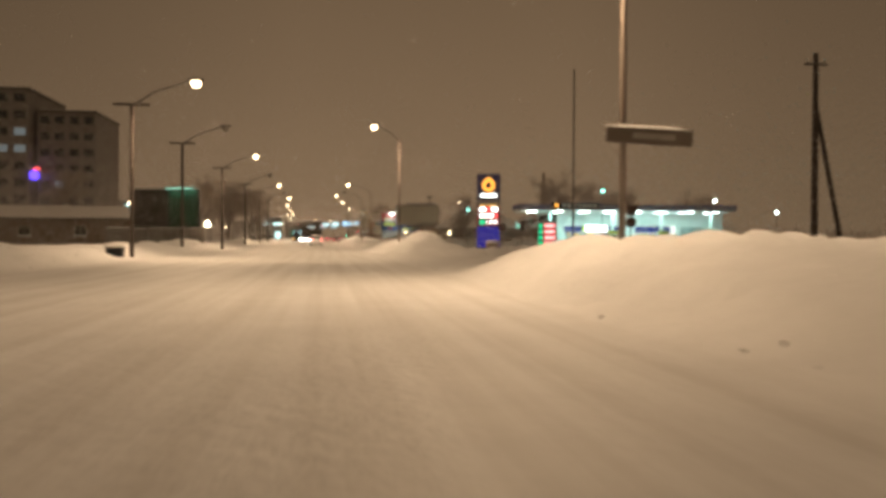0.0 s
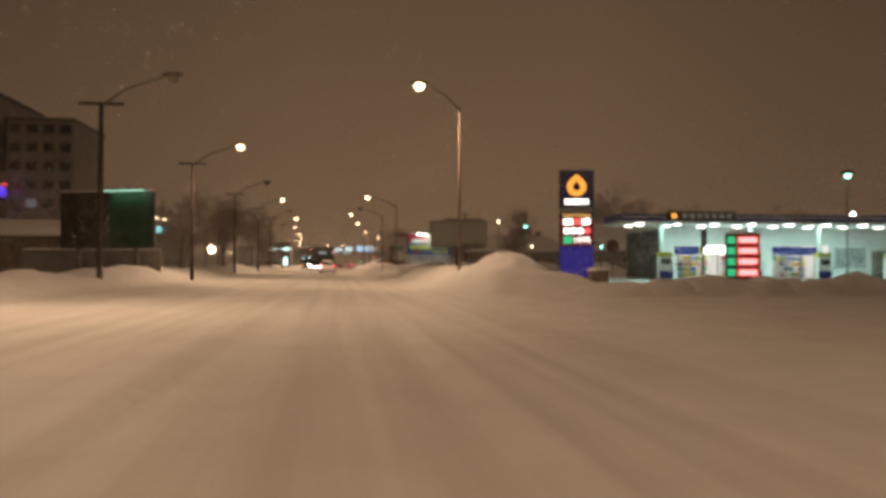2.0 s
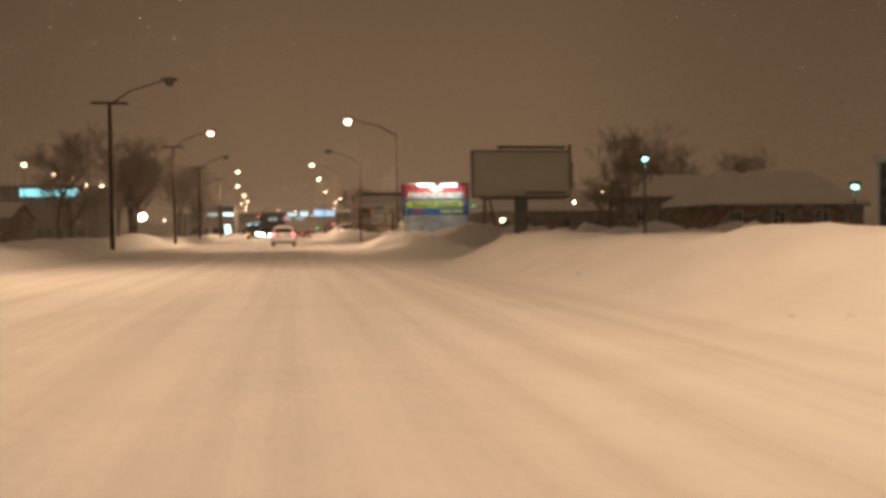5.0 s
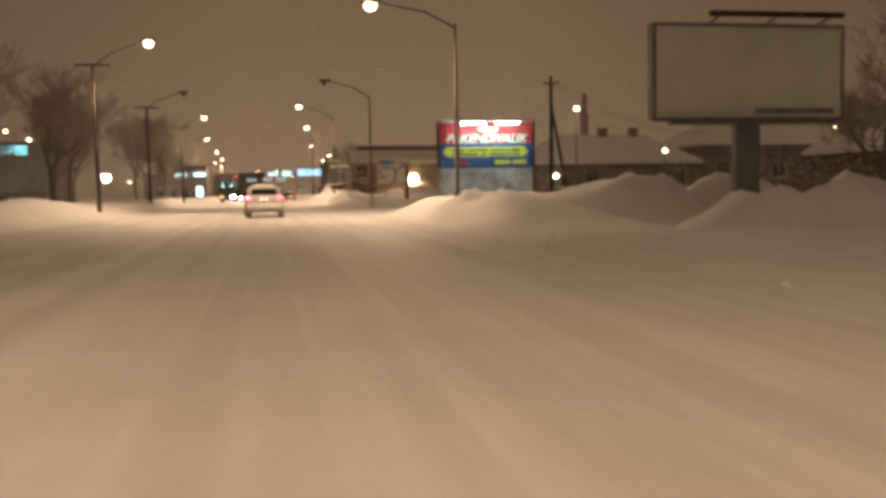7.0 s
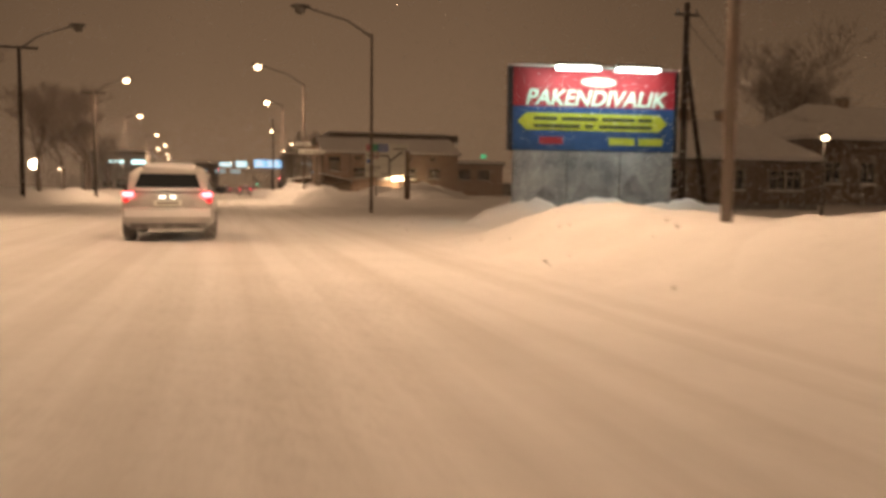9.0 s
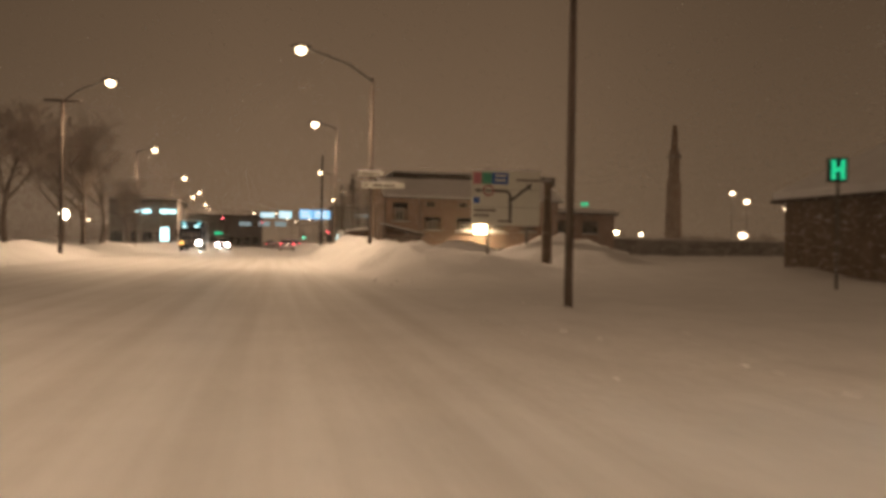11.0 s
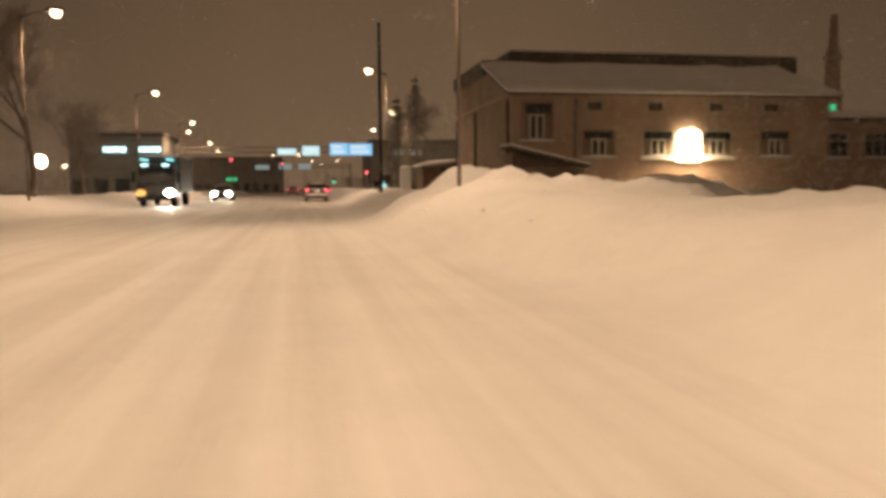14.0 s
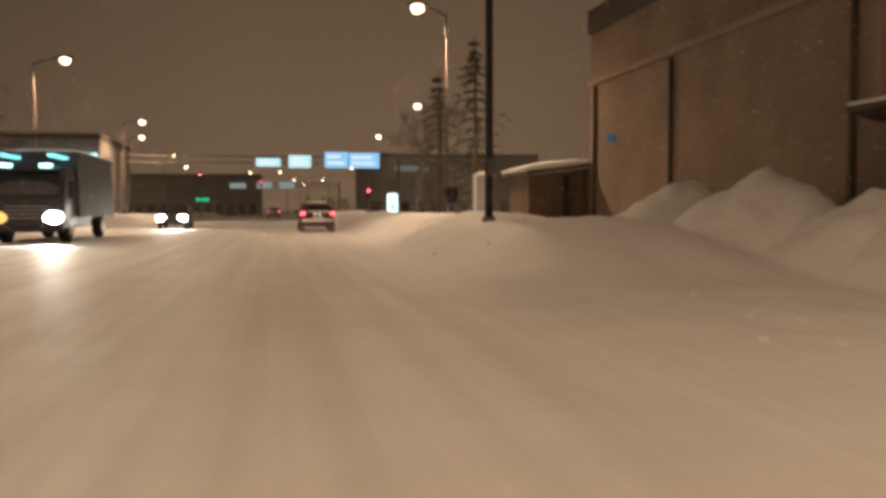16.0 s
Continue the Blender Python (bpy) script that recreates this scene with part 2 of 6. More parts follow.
def snow_pile(x, y, rx, ry, h, seed, label="mound of plowed snow beside the street"):
    """A mound heaped by the plow, lumpy, running out into the ground round it."""
    bm = B()
    n = 34
    us = np.linspace(-1.15, 1.15, n + 1)
    gu, gv = np.meshgrid(us, us, indexing="ij")
    base = height(x + gu * rx, y + gv * ry)
    grid = {}
    for i in range(n + 1):
        for j in range(n + 1):
            u, v = us[i], us[j]
            wx, wy = u * rx, v * ry
            lump = noise.noise(Vector((wx * 0.55 + seed * 7.1, wy * 0.55, seed * 3.3)))
            mid = noise.noise(Vector((wx * 1.5 + seed * 2.7, wy * 1.5, seed * 1.9)))
            fine = noise.noise(Vector((wx * 4.2 + seed, wy * 4.2, seed * 0.7)))
            r = math.hypot(u, v) * (1 + 0.22 * lump)
            k = max(0.0, 1 - r * r) ** 1.35
            z = base[i, j] * (1 - k) + h * k * (1 + 0.22 * lump) + k ** 0.5 * (0.26 * mid + 0.12 * fine) * min(1.0, h) - 0.03 * (k < 0.004)
            grid[i, j] = bm.verts.new((wx, wy, z))
    for i in range(n):
        for j in range(n):
            if math.hypot(us[i] + 0.03, us[j] + 0.03) > 1.16:
                continue
            bm.faces.new((grid[i, j], grid[i + 1, j], grid[i + 1, j + 1], grid[i, j + 1]))
    bmesh.ops.delete(bm, geom=[v for v in bm.verts if not v.link_faces], context="VERTS")
    ob = part("snow_mound", bm, SNOW, smooth=True)
    ob.matrix_world = pose(x, y, 0)
    return tagged(ob, label, "snow mound", group="snow mounds along the street")


for n, (x, y, rx, ry, h) in enumerate([
    (7.1, 57.2, 1.9, 2.6, 1.5), (8.0, 14.0, 4.5, 9.0, 1.15), (6.0, 105.8, 2.2, 4.2, 0.95), (9.6, 105.2, 2.6, 2.4, 1.05), (13.0, 106.0, 3.0, 2.6, 0.8), (8.9, 125.5, 2.2, 1.4, 0.74), (11.3, 125.5, 2.6, 1.4, 0.8), (14.2, 125.4, 2.8, 1.4, 0.8),
    (6.2, 154.0, 2.3, 3.0, 1.05), (5.6, 161.5, 2.4, 4.0, 1.08), (13.5, 158.0, 4.0, 3.5, 1.45), (9.5, 168.0, 5.0, 6.0, 0.8),
    (7.0, 185.3, 1.9, 1.8, 1.75), (7.2, 181.8, 1.8, 1.6, 1.5), (8.1, 178.7, 2.0, 1.9, 1.3), (8.4, 175.4, 2.2, 2.2, 1.12),
    (9.2, 49.6, 2.2, 1.8, 0.5), (10.8, 49.5, 2.2, 1.8, 0.55), (12.4, 49.6, 2.6, 1.8, 0.66), (14.0, 49.5, 2.4, 1.7, 0.6), (15.6, 49.7, 2.4, 1.6, 0.64), (17.0, 49.8, 2.2, 1.5, 0.6), (20.4, 50.2, 2.4, 1.5, 0.64), (18.2, 50.0, 2.6, 1.5, 0.68), (22.5, 50.6, 3.0, 1.6, 0.7), (10.2, 32.6, 2.0, 2.2, 0.62), (10.4, 190.5, 2.6, 2.4, 1.45), (9.9, 193.9, 1.7, 1.7, 1.5), (17.0, 191.5, 4.5, 2.4, 1.5), (9.4, 196.2, 1.7, 2.0, 1.75), (9.4, 199.8, 1.5, 1.9, 1.6), (9.6, 192.0, 1.8, 1.8, 1.45), (8.3, 203.0, 1.7, 2.6, 0.75), (9.4, 102.4, 2.6, 2.2, 1.5), (10.9, 98.2, 2.2, 1.3, 0.95), (13.2, 98.0, 2.4, 1.4, 0.95), (16.2, 97.8, 2.6, 1.4, 1.12), (20.5, 98.0, 3.0, 1.5, 1.08), (12.4, 102.0, 3.2, 1.6, 1.3), (16.0, 101.2, 2.8, 1.5, 1.25), (20.0, 101.4, 3.2, 1.6, 1.35), (26.0, 102.0, 4.0, 1.8, 1.3)]):
    snow_pile(x, y, rx, ry, h, n + 1)


# ---- street lamps ----
def street_lamp(px, py, lx, ly, lz, lit, ptop=None, crossbar=False, slim=1.0):
    """A pole with an arm to the lamp head; the base stands in the snow."""
    z0 = ground_at(px, py) - 0.1
    t = thing("street_lamp", pose(px, py, z0), "tall pole street lamp with a glowing orange-white head on an arm" if lit else
              "tall pole street lamp with an unlit head on an arm", "street lamp", "lamps along the street")
    top = (ptop or lz - 1.0) - z0
    part("pole", tube(B(), [(0, 0, 0), (0, 0, top * 0.5), (0, 0, top)], [0.115, 0.1, 0.085] if crossbar else [0.08 * slim, 0.068 * slim, 0.05 * slim], 12), POLE if crossbar else GALVANISED, t, smooth=True)
    dx, dy, dz = lx - px, ly - py, lz - z0
    part("arm", tube(B(), [(0, 0, top - 0.15), (dx * 0.35, dy * 0.35, top + (dz - top) * 0.55), (dx * 0.9, dy * 0.9, dz + 0.06)], [0.05, 0.04, 0.035], 8), STEEL, t, smooth=True)
    if crossbar:
        part("crossbar", box(B(), -0.9, -0.06, top - 0.12, 0.9, 0.06, top, bevel=0.01), POLE, t)
    way = math.degrees(math.atan2(dy, dx))
    head = part("lamp_head", ball(B(), (0, 0, 0.12), 1, (0.46, 0.2, 0.1), 16), STEEL, t, smooth=True)
    head.matrix_basis = pose(dx, dy, dz, 0, 0, way)
    part("lamp_glass", ball(B(), (0.02, 0, -0.04), 1, (0.24, 0.22, 0.2), 22), SODIUM_GLOW if lit else UNLIT_GLASS, head, "glowing lamp glass" if lit else "grey unlit lamp glass", smooth=True)
    if lit == 1:
        light("street_lamp_light", "SPOT", pose(lx, ly, lz - 0.45), LAMP_POWER, SODIUM, 0.15, 165)
    return t


LAMP_POWER = 2650
UNLIT_GLASS = material("unlit_lamp_glass", (0.30, 0.28, 0.25), 0.35, vary=0.2)
for px, py, lx, ly, lz, lit in [
    (-9.6, 42.0, -6.4, 41.3, 8.8, 1), (-10.0, 58.5, -7.0, 57.9, 8.8, 0), (-9.76, 78.4, -6.56, 77.3, 8.8, 1), (-9.9, 101.5, -6.9, 101.0, 8.8, 0),
    (-10.2, 127.0, -7.16, 126.0, 9.25, 1), (-10.4, 148.0, -7.5, 147.4, 9.2, 0), (-10.0, 169.9, -7.6, 169.6, 9.4, 1)]:
    street_lamp(px, py, lx, ly, lz, lit, crossbar=True)
for px, py, lx, ly, lz, lit in [
    (6.3, 16.4, 3.5, 16.5, 9.3, 1), (5.65, 61.9, 3.7, 61.9, 9.7, 1), (6.17, 111.5, 3.08, 113.1, 8.6, 1), (6.1, 138.0, 3.0, 138.6, 9.0, 0),
    (5.25, 160.7, 2.04, 160.3, 9.6, 1)]:
    street_lamp(px, py, lx, ly, lz, lit)
for px, py, lx, ly, lz in [
    (-10.9, 199.1, -9.4, 199.1, 9.1), (-11.3, 227.5, -9.8, 227.5, 8.8), (-12.0, 256.3, -10.5, 256.3, 8.75),
    (5.0, 178.7, 3.62, 178.7, 9.05), (7.2, 214.0, 6.08, 214.0, 8.9), (12.2, 240.5, 10.8, 240.5, 8.6), (12.8, 267.2, 11.4, 267.2, 8.8)]:
    street_lamp(px, py, lx, ly, lz, 1, ptop=lz - 0.15, slim=0.6)

# ---- more materials ----
WHITE = material("white_painted_metal", (0.72, 0.74, 0.74), 0.45, vary=0.12, scale=2, bump=0.05)
PLASTER = material("pinkish_plaster", (0.44, 0.32, 0.25), 0.9, vary=0.14, scale=0.5, bump=0.15, bump_scale=18, second=(0.36, 0.26, 0.2))
RENDER_DARK = material("dark_side_render", (0.38, 0.29, 0.22), 0.95, vary=0.3, scale=0.5, bump=0.5, bump_scale=10)
# dark colour stands in for the unlit side of the shop
SHADED_WALL = material("shaded_side_wall", (0.085, 0.082, 0.08), 0.8, vary=0.3, scale=0.8, bump=0.2)
BRICK_SIDE = material("old_render", (0.36, 0.27, 0.20), 0.92, vary=0.3, scale=0.6, bump=0.4, bump_scale=14)
WOOD_DARK = material("dark_weathered_boards", (0.24, 0.185, 0.145), 0.85, vary=0.4, scale=1.2, stretch=(4, 4, 0.5), bump=0.3)
WOOD_LIGHT = material("brown_boards", (0.22, 0.15, 0.10), 0.85, vary=0.35, scale=1.2, stretch=(4, 4, 0.5), bump=0.3)
ROOF_DARK = material("dark_roof_sheet", (0.12, 0.10, 0.085), 0.75, vary=0.3, scale=1.5, bump=0.2)
CONCRETE = material("stained_concrete", (0.30, 0.28, 0.26), 0.9, vary=0.35, scale=0.9, bump=0.3)
TRIM = material("pale_window_paint", (0.48, 0.43, 0.35), 0.6, vary=0.2, scale=4)
PANE = glass("dark_window_glass")
CLEAR = bpy.data.materials.new("clear_glass")
CLEAR.use_nodes = True
_b = CLEAR.node_tree.nodes["Principled BSDF"]
_b.inputs["Transmission Weight"].default_value, _b.inputs["Roughness"].default_value, _b.inputs["IOR"].default_value = 1.0, 0.02, 1.1
BLUE = material("blue_panel", (0.02, 0.03, 0.22), 0.4, vary=0.15)
NAVY = material("navy_panel", (0.012, 0.012, 0.035), 0.35, vary=0.2)
RED = material("red_print", (0.36, 0.03, 0.04), 0.6, vary=0.3, scale=1.5)
PRINT_BLUE = material("blue_print", (0.03, 0.085, 0.23), 0.5, vary=0.3)
PRINT_YELLOW = material("yellow_green_print", (0.50, 0.54, 0.06), 0.6, vary=0.25)
PRINT_WHITE = material("pale_print", (0.52, 0.72, 0.62), 0.5, vary=0.1)
PRINT_INK = material("dark_print", (0.06, 0.07, 0.03), 0.6, vary=0.2)
GREY_SHEET = material("stained_grey_sheet", (0.42, 0.44, 0.45), 0.7, vary=0.5, scale=0.8, second=(0.14, 0.15, 0.16), bump=0.1)
GREY_PRINT = material("smudged_dark_print", (0.34, 0.35, 0.36), 0.7, vary=0.6, scale=1.6)
BLANK = material("faded_poster_paper", (0.70, 0.70, 0.62), 0.8, vary=0.12, scale=0.7)
SIGN_WHITE = material("reflective_white_sign", (0.84, 0.86, 0.80), 0.4, vary=0.06, scale=2)
SIGN_INK = material("sign_black", (0.14, 0.14, 0.13), 0.5)
SIGN_BLUE = material("sign_blue", (0.03, 0.14, 0.55), 0.4, vary=0.1)
SIGN_GREEN = material("sign_green", (0.10, 0.45, 0.30), 0.4, vary=0.1)
SIGN_PINK = material("sign_pink", (0.60, 0.25, 0.30), 0.4, vary=0.1)
BARK = material("bare_bark", (0.22, 0.18, 0.15), 0.95, vary=0.4, scale=5, bump=0.4)
TWIG = material("frosted_twigs", (0.46, 0.40, 0.35), 0.95, vary=0.3, scale=5)
NEEDLES = material("spruce_needles", (0.24, 0.23, 0.19), 0.9, vary=0.5, scale=3)
RUBBER = material("tyre_rubber", (0.02, 0.02, 0.02), 0.85)
RIM = material("wheel_rim", (0.35, 0.35, 0.36), 0.4, 0.8)

G_TEALHOT = glow("teal_lamp_glass", (0.30, 1.0, 0.85), 7.0)
G_SOFTGREEN = glow("dim_green_tube", (0.45, 1.0, 0.78), 1.5)
G_WHITE = glow("lit_white", (1.0, 1.0, 0.95), 3.0)
G_COOL = glow("fluorescent_tube", (0.85, 1.0, 0.95), 12.0)
G_TEAL = glow("lit_teal", (0.25, 0.85, 0.95), 1.6)
G_CYAN = glow("lit_cyan_panel", (0.55, 0.95, 1.0), 3.0)
G_ORANGE = glow("lit_orange", (1.0, 0.42, 0.06), 1.25)
G_AMBER = glow("amber_leds", (1.0, 0.55, 0.15), 1.2)
G_RED = glow("lit_red", (0.75, 0.03, 0.03), 0.55)
G_REDHOT = glow("red_leds", (1.0, 0.10, 0.10), 1.6)
G_GREEN = glow("lit_green", (0.02, 0.62, 0.28), 0.9)
G_BLUE = glow("lit_blue", (0.025, 0.025, 0.34), 0.42)
G_NAVY = glow("lit_navy", (0.022, 0.018, 0.05), 0.32)
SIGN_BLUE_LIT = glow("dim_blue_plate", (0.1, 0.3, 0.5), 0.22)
G_MAROON = glow("dim_red_panel", (0.22, 0.015, 0.02), 0.22)
G_PINK = glow("bright_red_digits", (1.0, 0.5, 0.5), 1.4)
G_VIOLET = glow("violet_neon", (0.10, 0.05, 1.0), 3.0)
G_WARM = glow("warm_lamp", (1.0, 0.82, 0.50), 14.0)
G_ARCH = glow("arched_lamp_glass", (1.0, 0.80, 0.48), 14.0)
G_WINDOW = glow("lit_window", (1.0, 0.78, 0.30), 0.8)
G_TAIL = glow("tail_light", (1.0, 0.11, 0.13), 10.0)
G_TAILDIM = glow("rear_lens", (0.9, 0.03, 0.04), 1.2)
G_HEAD = glow("headlight", (1.0, 0.97, 0.85), 28.0)
G_PLATE = glow("plate_lamp", (1.0, 0.95, 0.75), 5.0)
G_GANTRY = glow("lit_sign_face", (0.50, 0.80, 0.90), 1.15)
G_GANTRYDIM = glow("dim_lit_sign_face", (0.55, 0.72, 0.76), 0.36)
G_GANTRYBLUE = glow("lit_blue_sign_face", (0.24, 0.56, 0.9), 1.1)


def text_mesh(name, body, size, mat, parent, m, depth=0.01, width=None, slant=0.0, bold=0.0):
    """Raised lettering in Blender's own font, its middle at the pose m."""
    cu = bpy.data.curves.new(name, "FONT")
    cu.body, cu.size, cu.extrude, cu.align_x, cu.align_y = body, size, depth, "CENTER", "CENTER"
    cu.shear, cu.offset = slant, bold
    tmp = new(name, cu)
    me = bpy.data.meshes.new_from_object(tmp.evaluated_get(bpy.context.evaluated_depsgraph_get()))
    bpy.data.objects.remove(tmp)
    me.materials.clear()
    me.materials.append(mat)
    ob = new(name, me)
    ob.parent = parent
    k = 1.0
    if width:
        xs = [v.co.x for v in me.vertices]
        k = width / (max(xs) - min(xs))
    ob.matrix_basis = m @ Matrix.Diagonal((k, 1, 1, 1))
    return ob


UPRIGHT = pose(0, 0, 0, 90, 0, 0)


def snow_cap(x0, y0, x1, y1, z, h, parent, seed=1, over=0.05, m=None):
    """A soft slab of lying snow with an uneven, rounded edge."""
    bm = B()
    n, k = max(4, int((x1 - x0) / 0.4)), max(3, int((y1 - y0) / 0.4))
    n, k = min(n, 40), min(k, 24)
    top, low = {}, {}
    for i in range(n + 1):
        for j in range(k + 1):
            x, y = x0 - over + (x1 - x0 + 2 * over) * i / n, y0 - over + (y1 - y0 + 2 * over) * j / k
            e = min(i, n - i, j, k - j)
            f = 0.45 if e == 0 else 0.85 if e == 1 else 1.0
            r = noise.noise(Vector((x * 0.7 + seed * 5.3, y * 0.7, seed)))
            top[i, j] = bm.verts.new((x + 0.03 * r, y + 0.03 * r, z + h * f * (1 + 0.35 * r)))
    for i in range(n):
        for j in range(k):
            bm.faces.new((top[i, j], top[i + 1, j], top[i + 1, j + 1], top[i, j + 1]))
    rim = [(i, 0) for i in range(n)] + [(n, j) for j in range(k)] + [(i, k) for i in range(n, 0, -1)] + [(0, j) for j in range(k, 0, -1)]
    base = [bm.verts.new((top[r].co.x, top[r].co.y, z)) for r in rim]
    for a in range(len(rim)):
        b = (a + 1) % len(rim)
        bm.faces.new((top[rim[b]], top[rim[a]], base[a], base[b]))
    bm.faces.new(base)
    if m:
        bmesh.ops.transform(bm, matrix=m, verts=bm.verts)
    return part("snow_cap", bm, SNOW, parent, "lying snow", smooth=True)


def window(parent, x, z, w, h, mat=None, y=0.0, bars=2, sill_snow=True, lit=False):
    """A window in a wall that faces -y: frame, bars, panes and sill. x, z: its middle."""
    win = part("window", box(box(box(box(B(), x - w / 2 - 0.07, y - 0.05, z - h / 2 - 0.07, x - w / 2, y + 0.04, z + h / 2 + 0.07),
               x + w / 2, y - 0.05, z - h / 2 - 0.07, x + w / 2 + 0.07, y + 0.04, z + h / 2 + 0.07),
               x - w / 2, y - 0.05, z + h / 2, x + w / 2, y + 0.04, z + h / 2 + 0.07),
               x - w / 2, y - 0.05, z - h / 2 - 0.07, x + w / 2, y + 0.04, z - h / 2), TRIM, parent)
    for n in range(bars + 1):
        a, b = x - w / 2 + w * n / (bars + 1), x - w / 2 + w * (n + 1) / (bars + 1)
        part("pane", box(B(), a + 0.02, y - 0.012, z - h / 2 + 0.01, b - 0.02, y + 0.0, z + h / 2 - 0.01), mat or PANE, win)
        if n:
            part("glazing_bar", box(B(), a - 0.025, y - 0.035, z - h / 2, a + 0.025, y + 0.02, z + h / 2), TRIM, win)
    part("transom", box(B(), x - w / 2, y - 0.037, z + h * 0.18, x + w / 2, y + 0.018, z + h * 0.18 + 0.05), TRIM, win)
    part("sill", box(B(), x - w / 2 - 0.1, y - 0.16, z - h / 2 - 0.12, x + w / 2 + 0.1, y, z - h / 2 - 0.07), TRIM, win)
    if sill_snow:
        part("sill_snow", box(B(), x - w / 2 - 0.08, y - 0.17, z - h / 2 - 0.07, x + w / 2 + 0.08, y - 0.05, z - h / 2 + 0.03, bevel=0.03), SNOW, win)
    return win


# ---- filling station ----
GREY_STRIP = material("dull_grey_panel", (0.32, 0.32, 0.33), 0.5, vary=0.2)
def price_pylon():
    t = thing("price_pylon", pose(15.1, 73.7, 0, 0, 0, -13), "tall dark blue fuel price pylon with a lit orange drop emblem", "price sign")
    w = 1.1
    part("body", box(B(), -w, 0, 0.2, w, 0.34, 7.2, bevel=0.05), NAVY, t)
    part("emblem_panel", box(B(), -w + 0.05, -0.03, 4.8, w - 0.05, 0.0, 7.12, bevel=0.01), G_NAVY, t, "dark lit emblem panel")
    bm = B()
    outer, inner = [], []
    for k in range(48):
        a = 2 * math.pi * k / 48
        up = max(0.0, math.sin(a)) ** 6
        outer.append(bm.verts.new((0.62 * math.cos(a) * (1 - 0.35 * up), -0.06, 6.13 + 0.62 * math.sin(a) + 0.17 * up)))
        inner.append(bm.verts.new((0.24 * math.cos(a) * (1 - 0.75 * up), -0.06, 6.1 + 0.24 * math.sin(a) + 0.2 * up)))
    for k in range(48):
        j = (k + 1) % 48
        bm.faces.new((outer[k], outer[j], inner[j], inner[k]))
    r = bmesh.ops.extrude_face_region(bm, geom=bm.faces[:])
    bmesh.ops.translate(bm, vec=(0, 0.028, 0), verts=[v for v in r["geom"] if isinstance(v, bmesh.types.BMVert)])
    part("emblem", bm, G_ORANGE, t, "orange drop-shaped ring")
    # the lettering of the brand, as plain shapes
    for n in range(7):
        x = -0.66 + n * 0.22
        part("letter_bar", box(B(), x - 0.085, -0.06, 5.0, x + 0.085, -0.032, 5.33, bevel=0.012), G_WHITE, t)
    part("grey_strip", box(B(), -w + 0.05, -0.022, 4.4, w - 0.05, 0.0, 4.78), GREY_STRIP, t, "dull grey strip")
    part("price_panel", box(B(), -w + 0.05, -0.025, 2.3, w - 0.05, 0.0, 4.15), G_MAROON, t, "dim red price panel")
    for n in range(10):
        part("led_bar", box(B(), -0.85 + n * 0.18, -0.045, 4.2, -0.74 + n * 0.18, -0.027, 4.34), G_AMBER, t)
    for x0, x1, mat in ((-0.84, -0.26, G_WHITE), (-0.22, 0.3, G_REDHOT), (0.33, 0.86, G_WHITE)):
        part("service_panel", box(B(), x0, -0.045, 3.68, x1, -0.027, 4.06, bevel=0.01), mat, t)
    for n in range(4):
        bm = B()
        bmesh.ops.create_cone(bm, cap_ends=True, segments=24, radius1=0.2, radius2=0.2, depth=0.02)
        bmesh.ops.transform(bm, matrix=pose(-0.63 + n * 0.44, -0.036, 3.28, 90, 0, 0), verts=bm.verts)
        part("service_disc", bm, G_REDHOT if n == 3 else G_WHITE, t)
    part("fuel_label", box(B(), -0.84, -0.045, 2.45, -0.28, -0.027, 2.92, bevel=0.01), G_GREEN, t, "lit green fuel label")
    text_mesh("price_digits", "1695", 0.5, G_WHITE, t, pose(0.32, -0.04, 2.68) @ UPRIGHT, 0.008, 1.0)
    part("foot_panel", box(B(), -w + 0.04, -0.028, 0.3, w - 0.04, 0.0, 2.26), G_BLUE, t, "deep blue foot panel")
    snow_cap(-w, 0, w, 0.34, 7.19, 0.1, t, 4, 0.02)
    return t


price_pylon()


def price_totem():
    t = thing("price_totem", pose(14.4, 51.0, ground_at(14.4, 51), 0, 0, -14), "low fuel price board with four red lit rows", "price sign")
    part("post", tube(B(), [(0, 0.06, -0.1), (0, 0.06, 0.6)], [0.08, 0.08], 8), STEEL, t)
    part("cabinet", box(B(), -0.6, 0, 0.5, 0.6, 0.16, 2.15, bevel=0.03), NAVY, t)
    for n in range(4):
        z = 0.58 + n * 0.39
        part("price_row", box(B(), -0.24, -0.02, z, 0.56, 0.0, z + 0.33, bevel=0.01), G_RED, t, "lit red price row")
        part("digit_bar", box(B(), -0.16, -0.035, z + 0.07, 0.48, -0.022, z + 0.26, bevel=0.015), G_PINK, t)
        part("fuel_tag", box(B(), -0.56, -0.02, z + 0.03, -0.28, 0.0, z + 0.3, bevel=0.01), G_GREEN, t, "lit green tag")
    snow_cap(-0.6, 0, 0.6, 0.16, 2.14, 0.1, t, 7, 0.02)
    return t


price_totem()


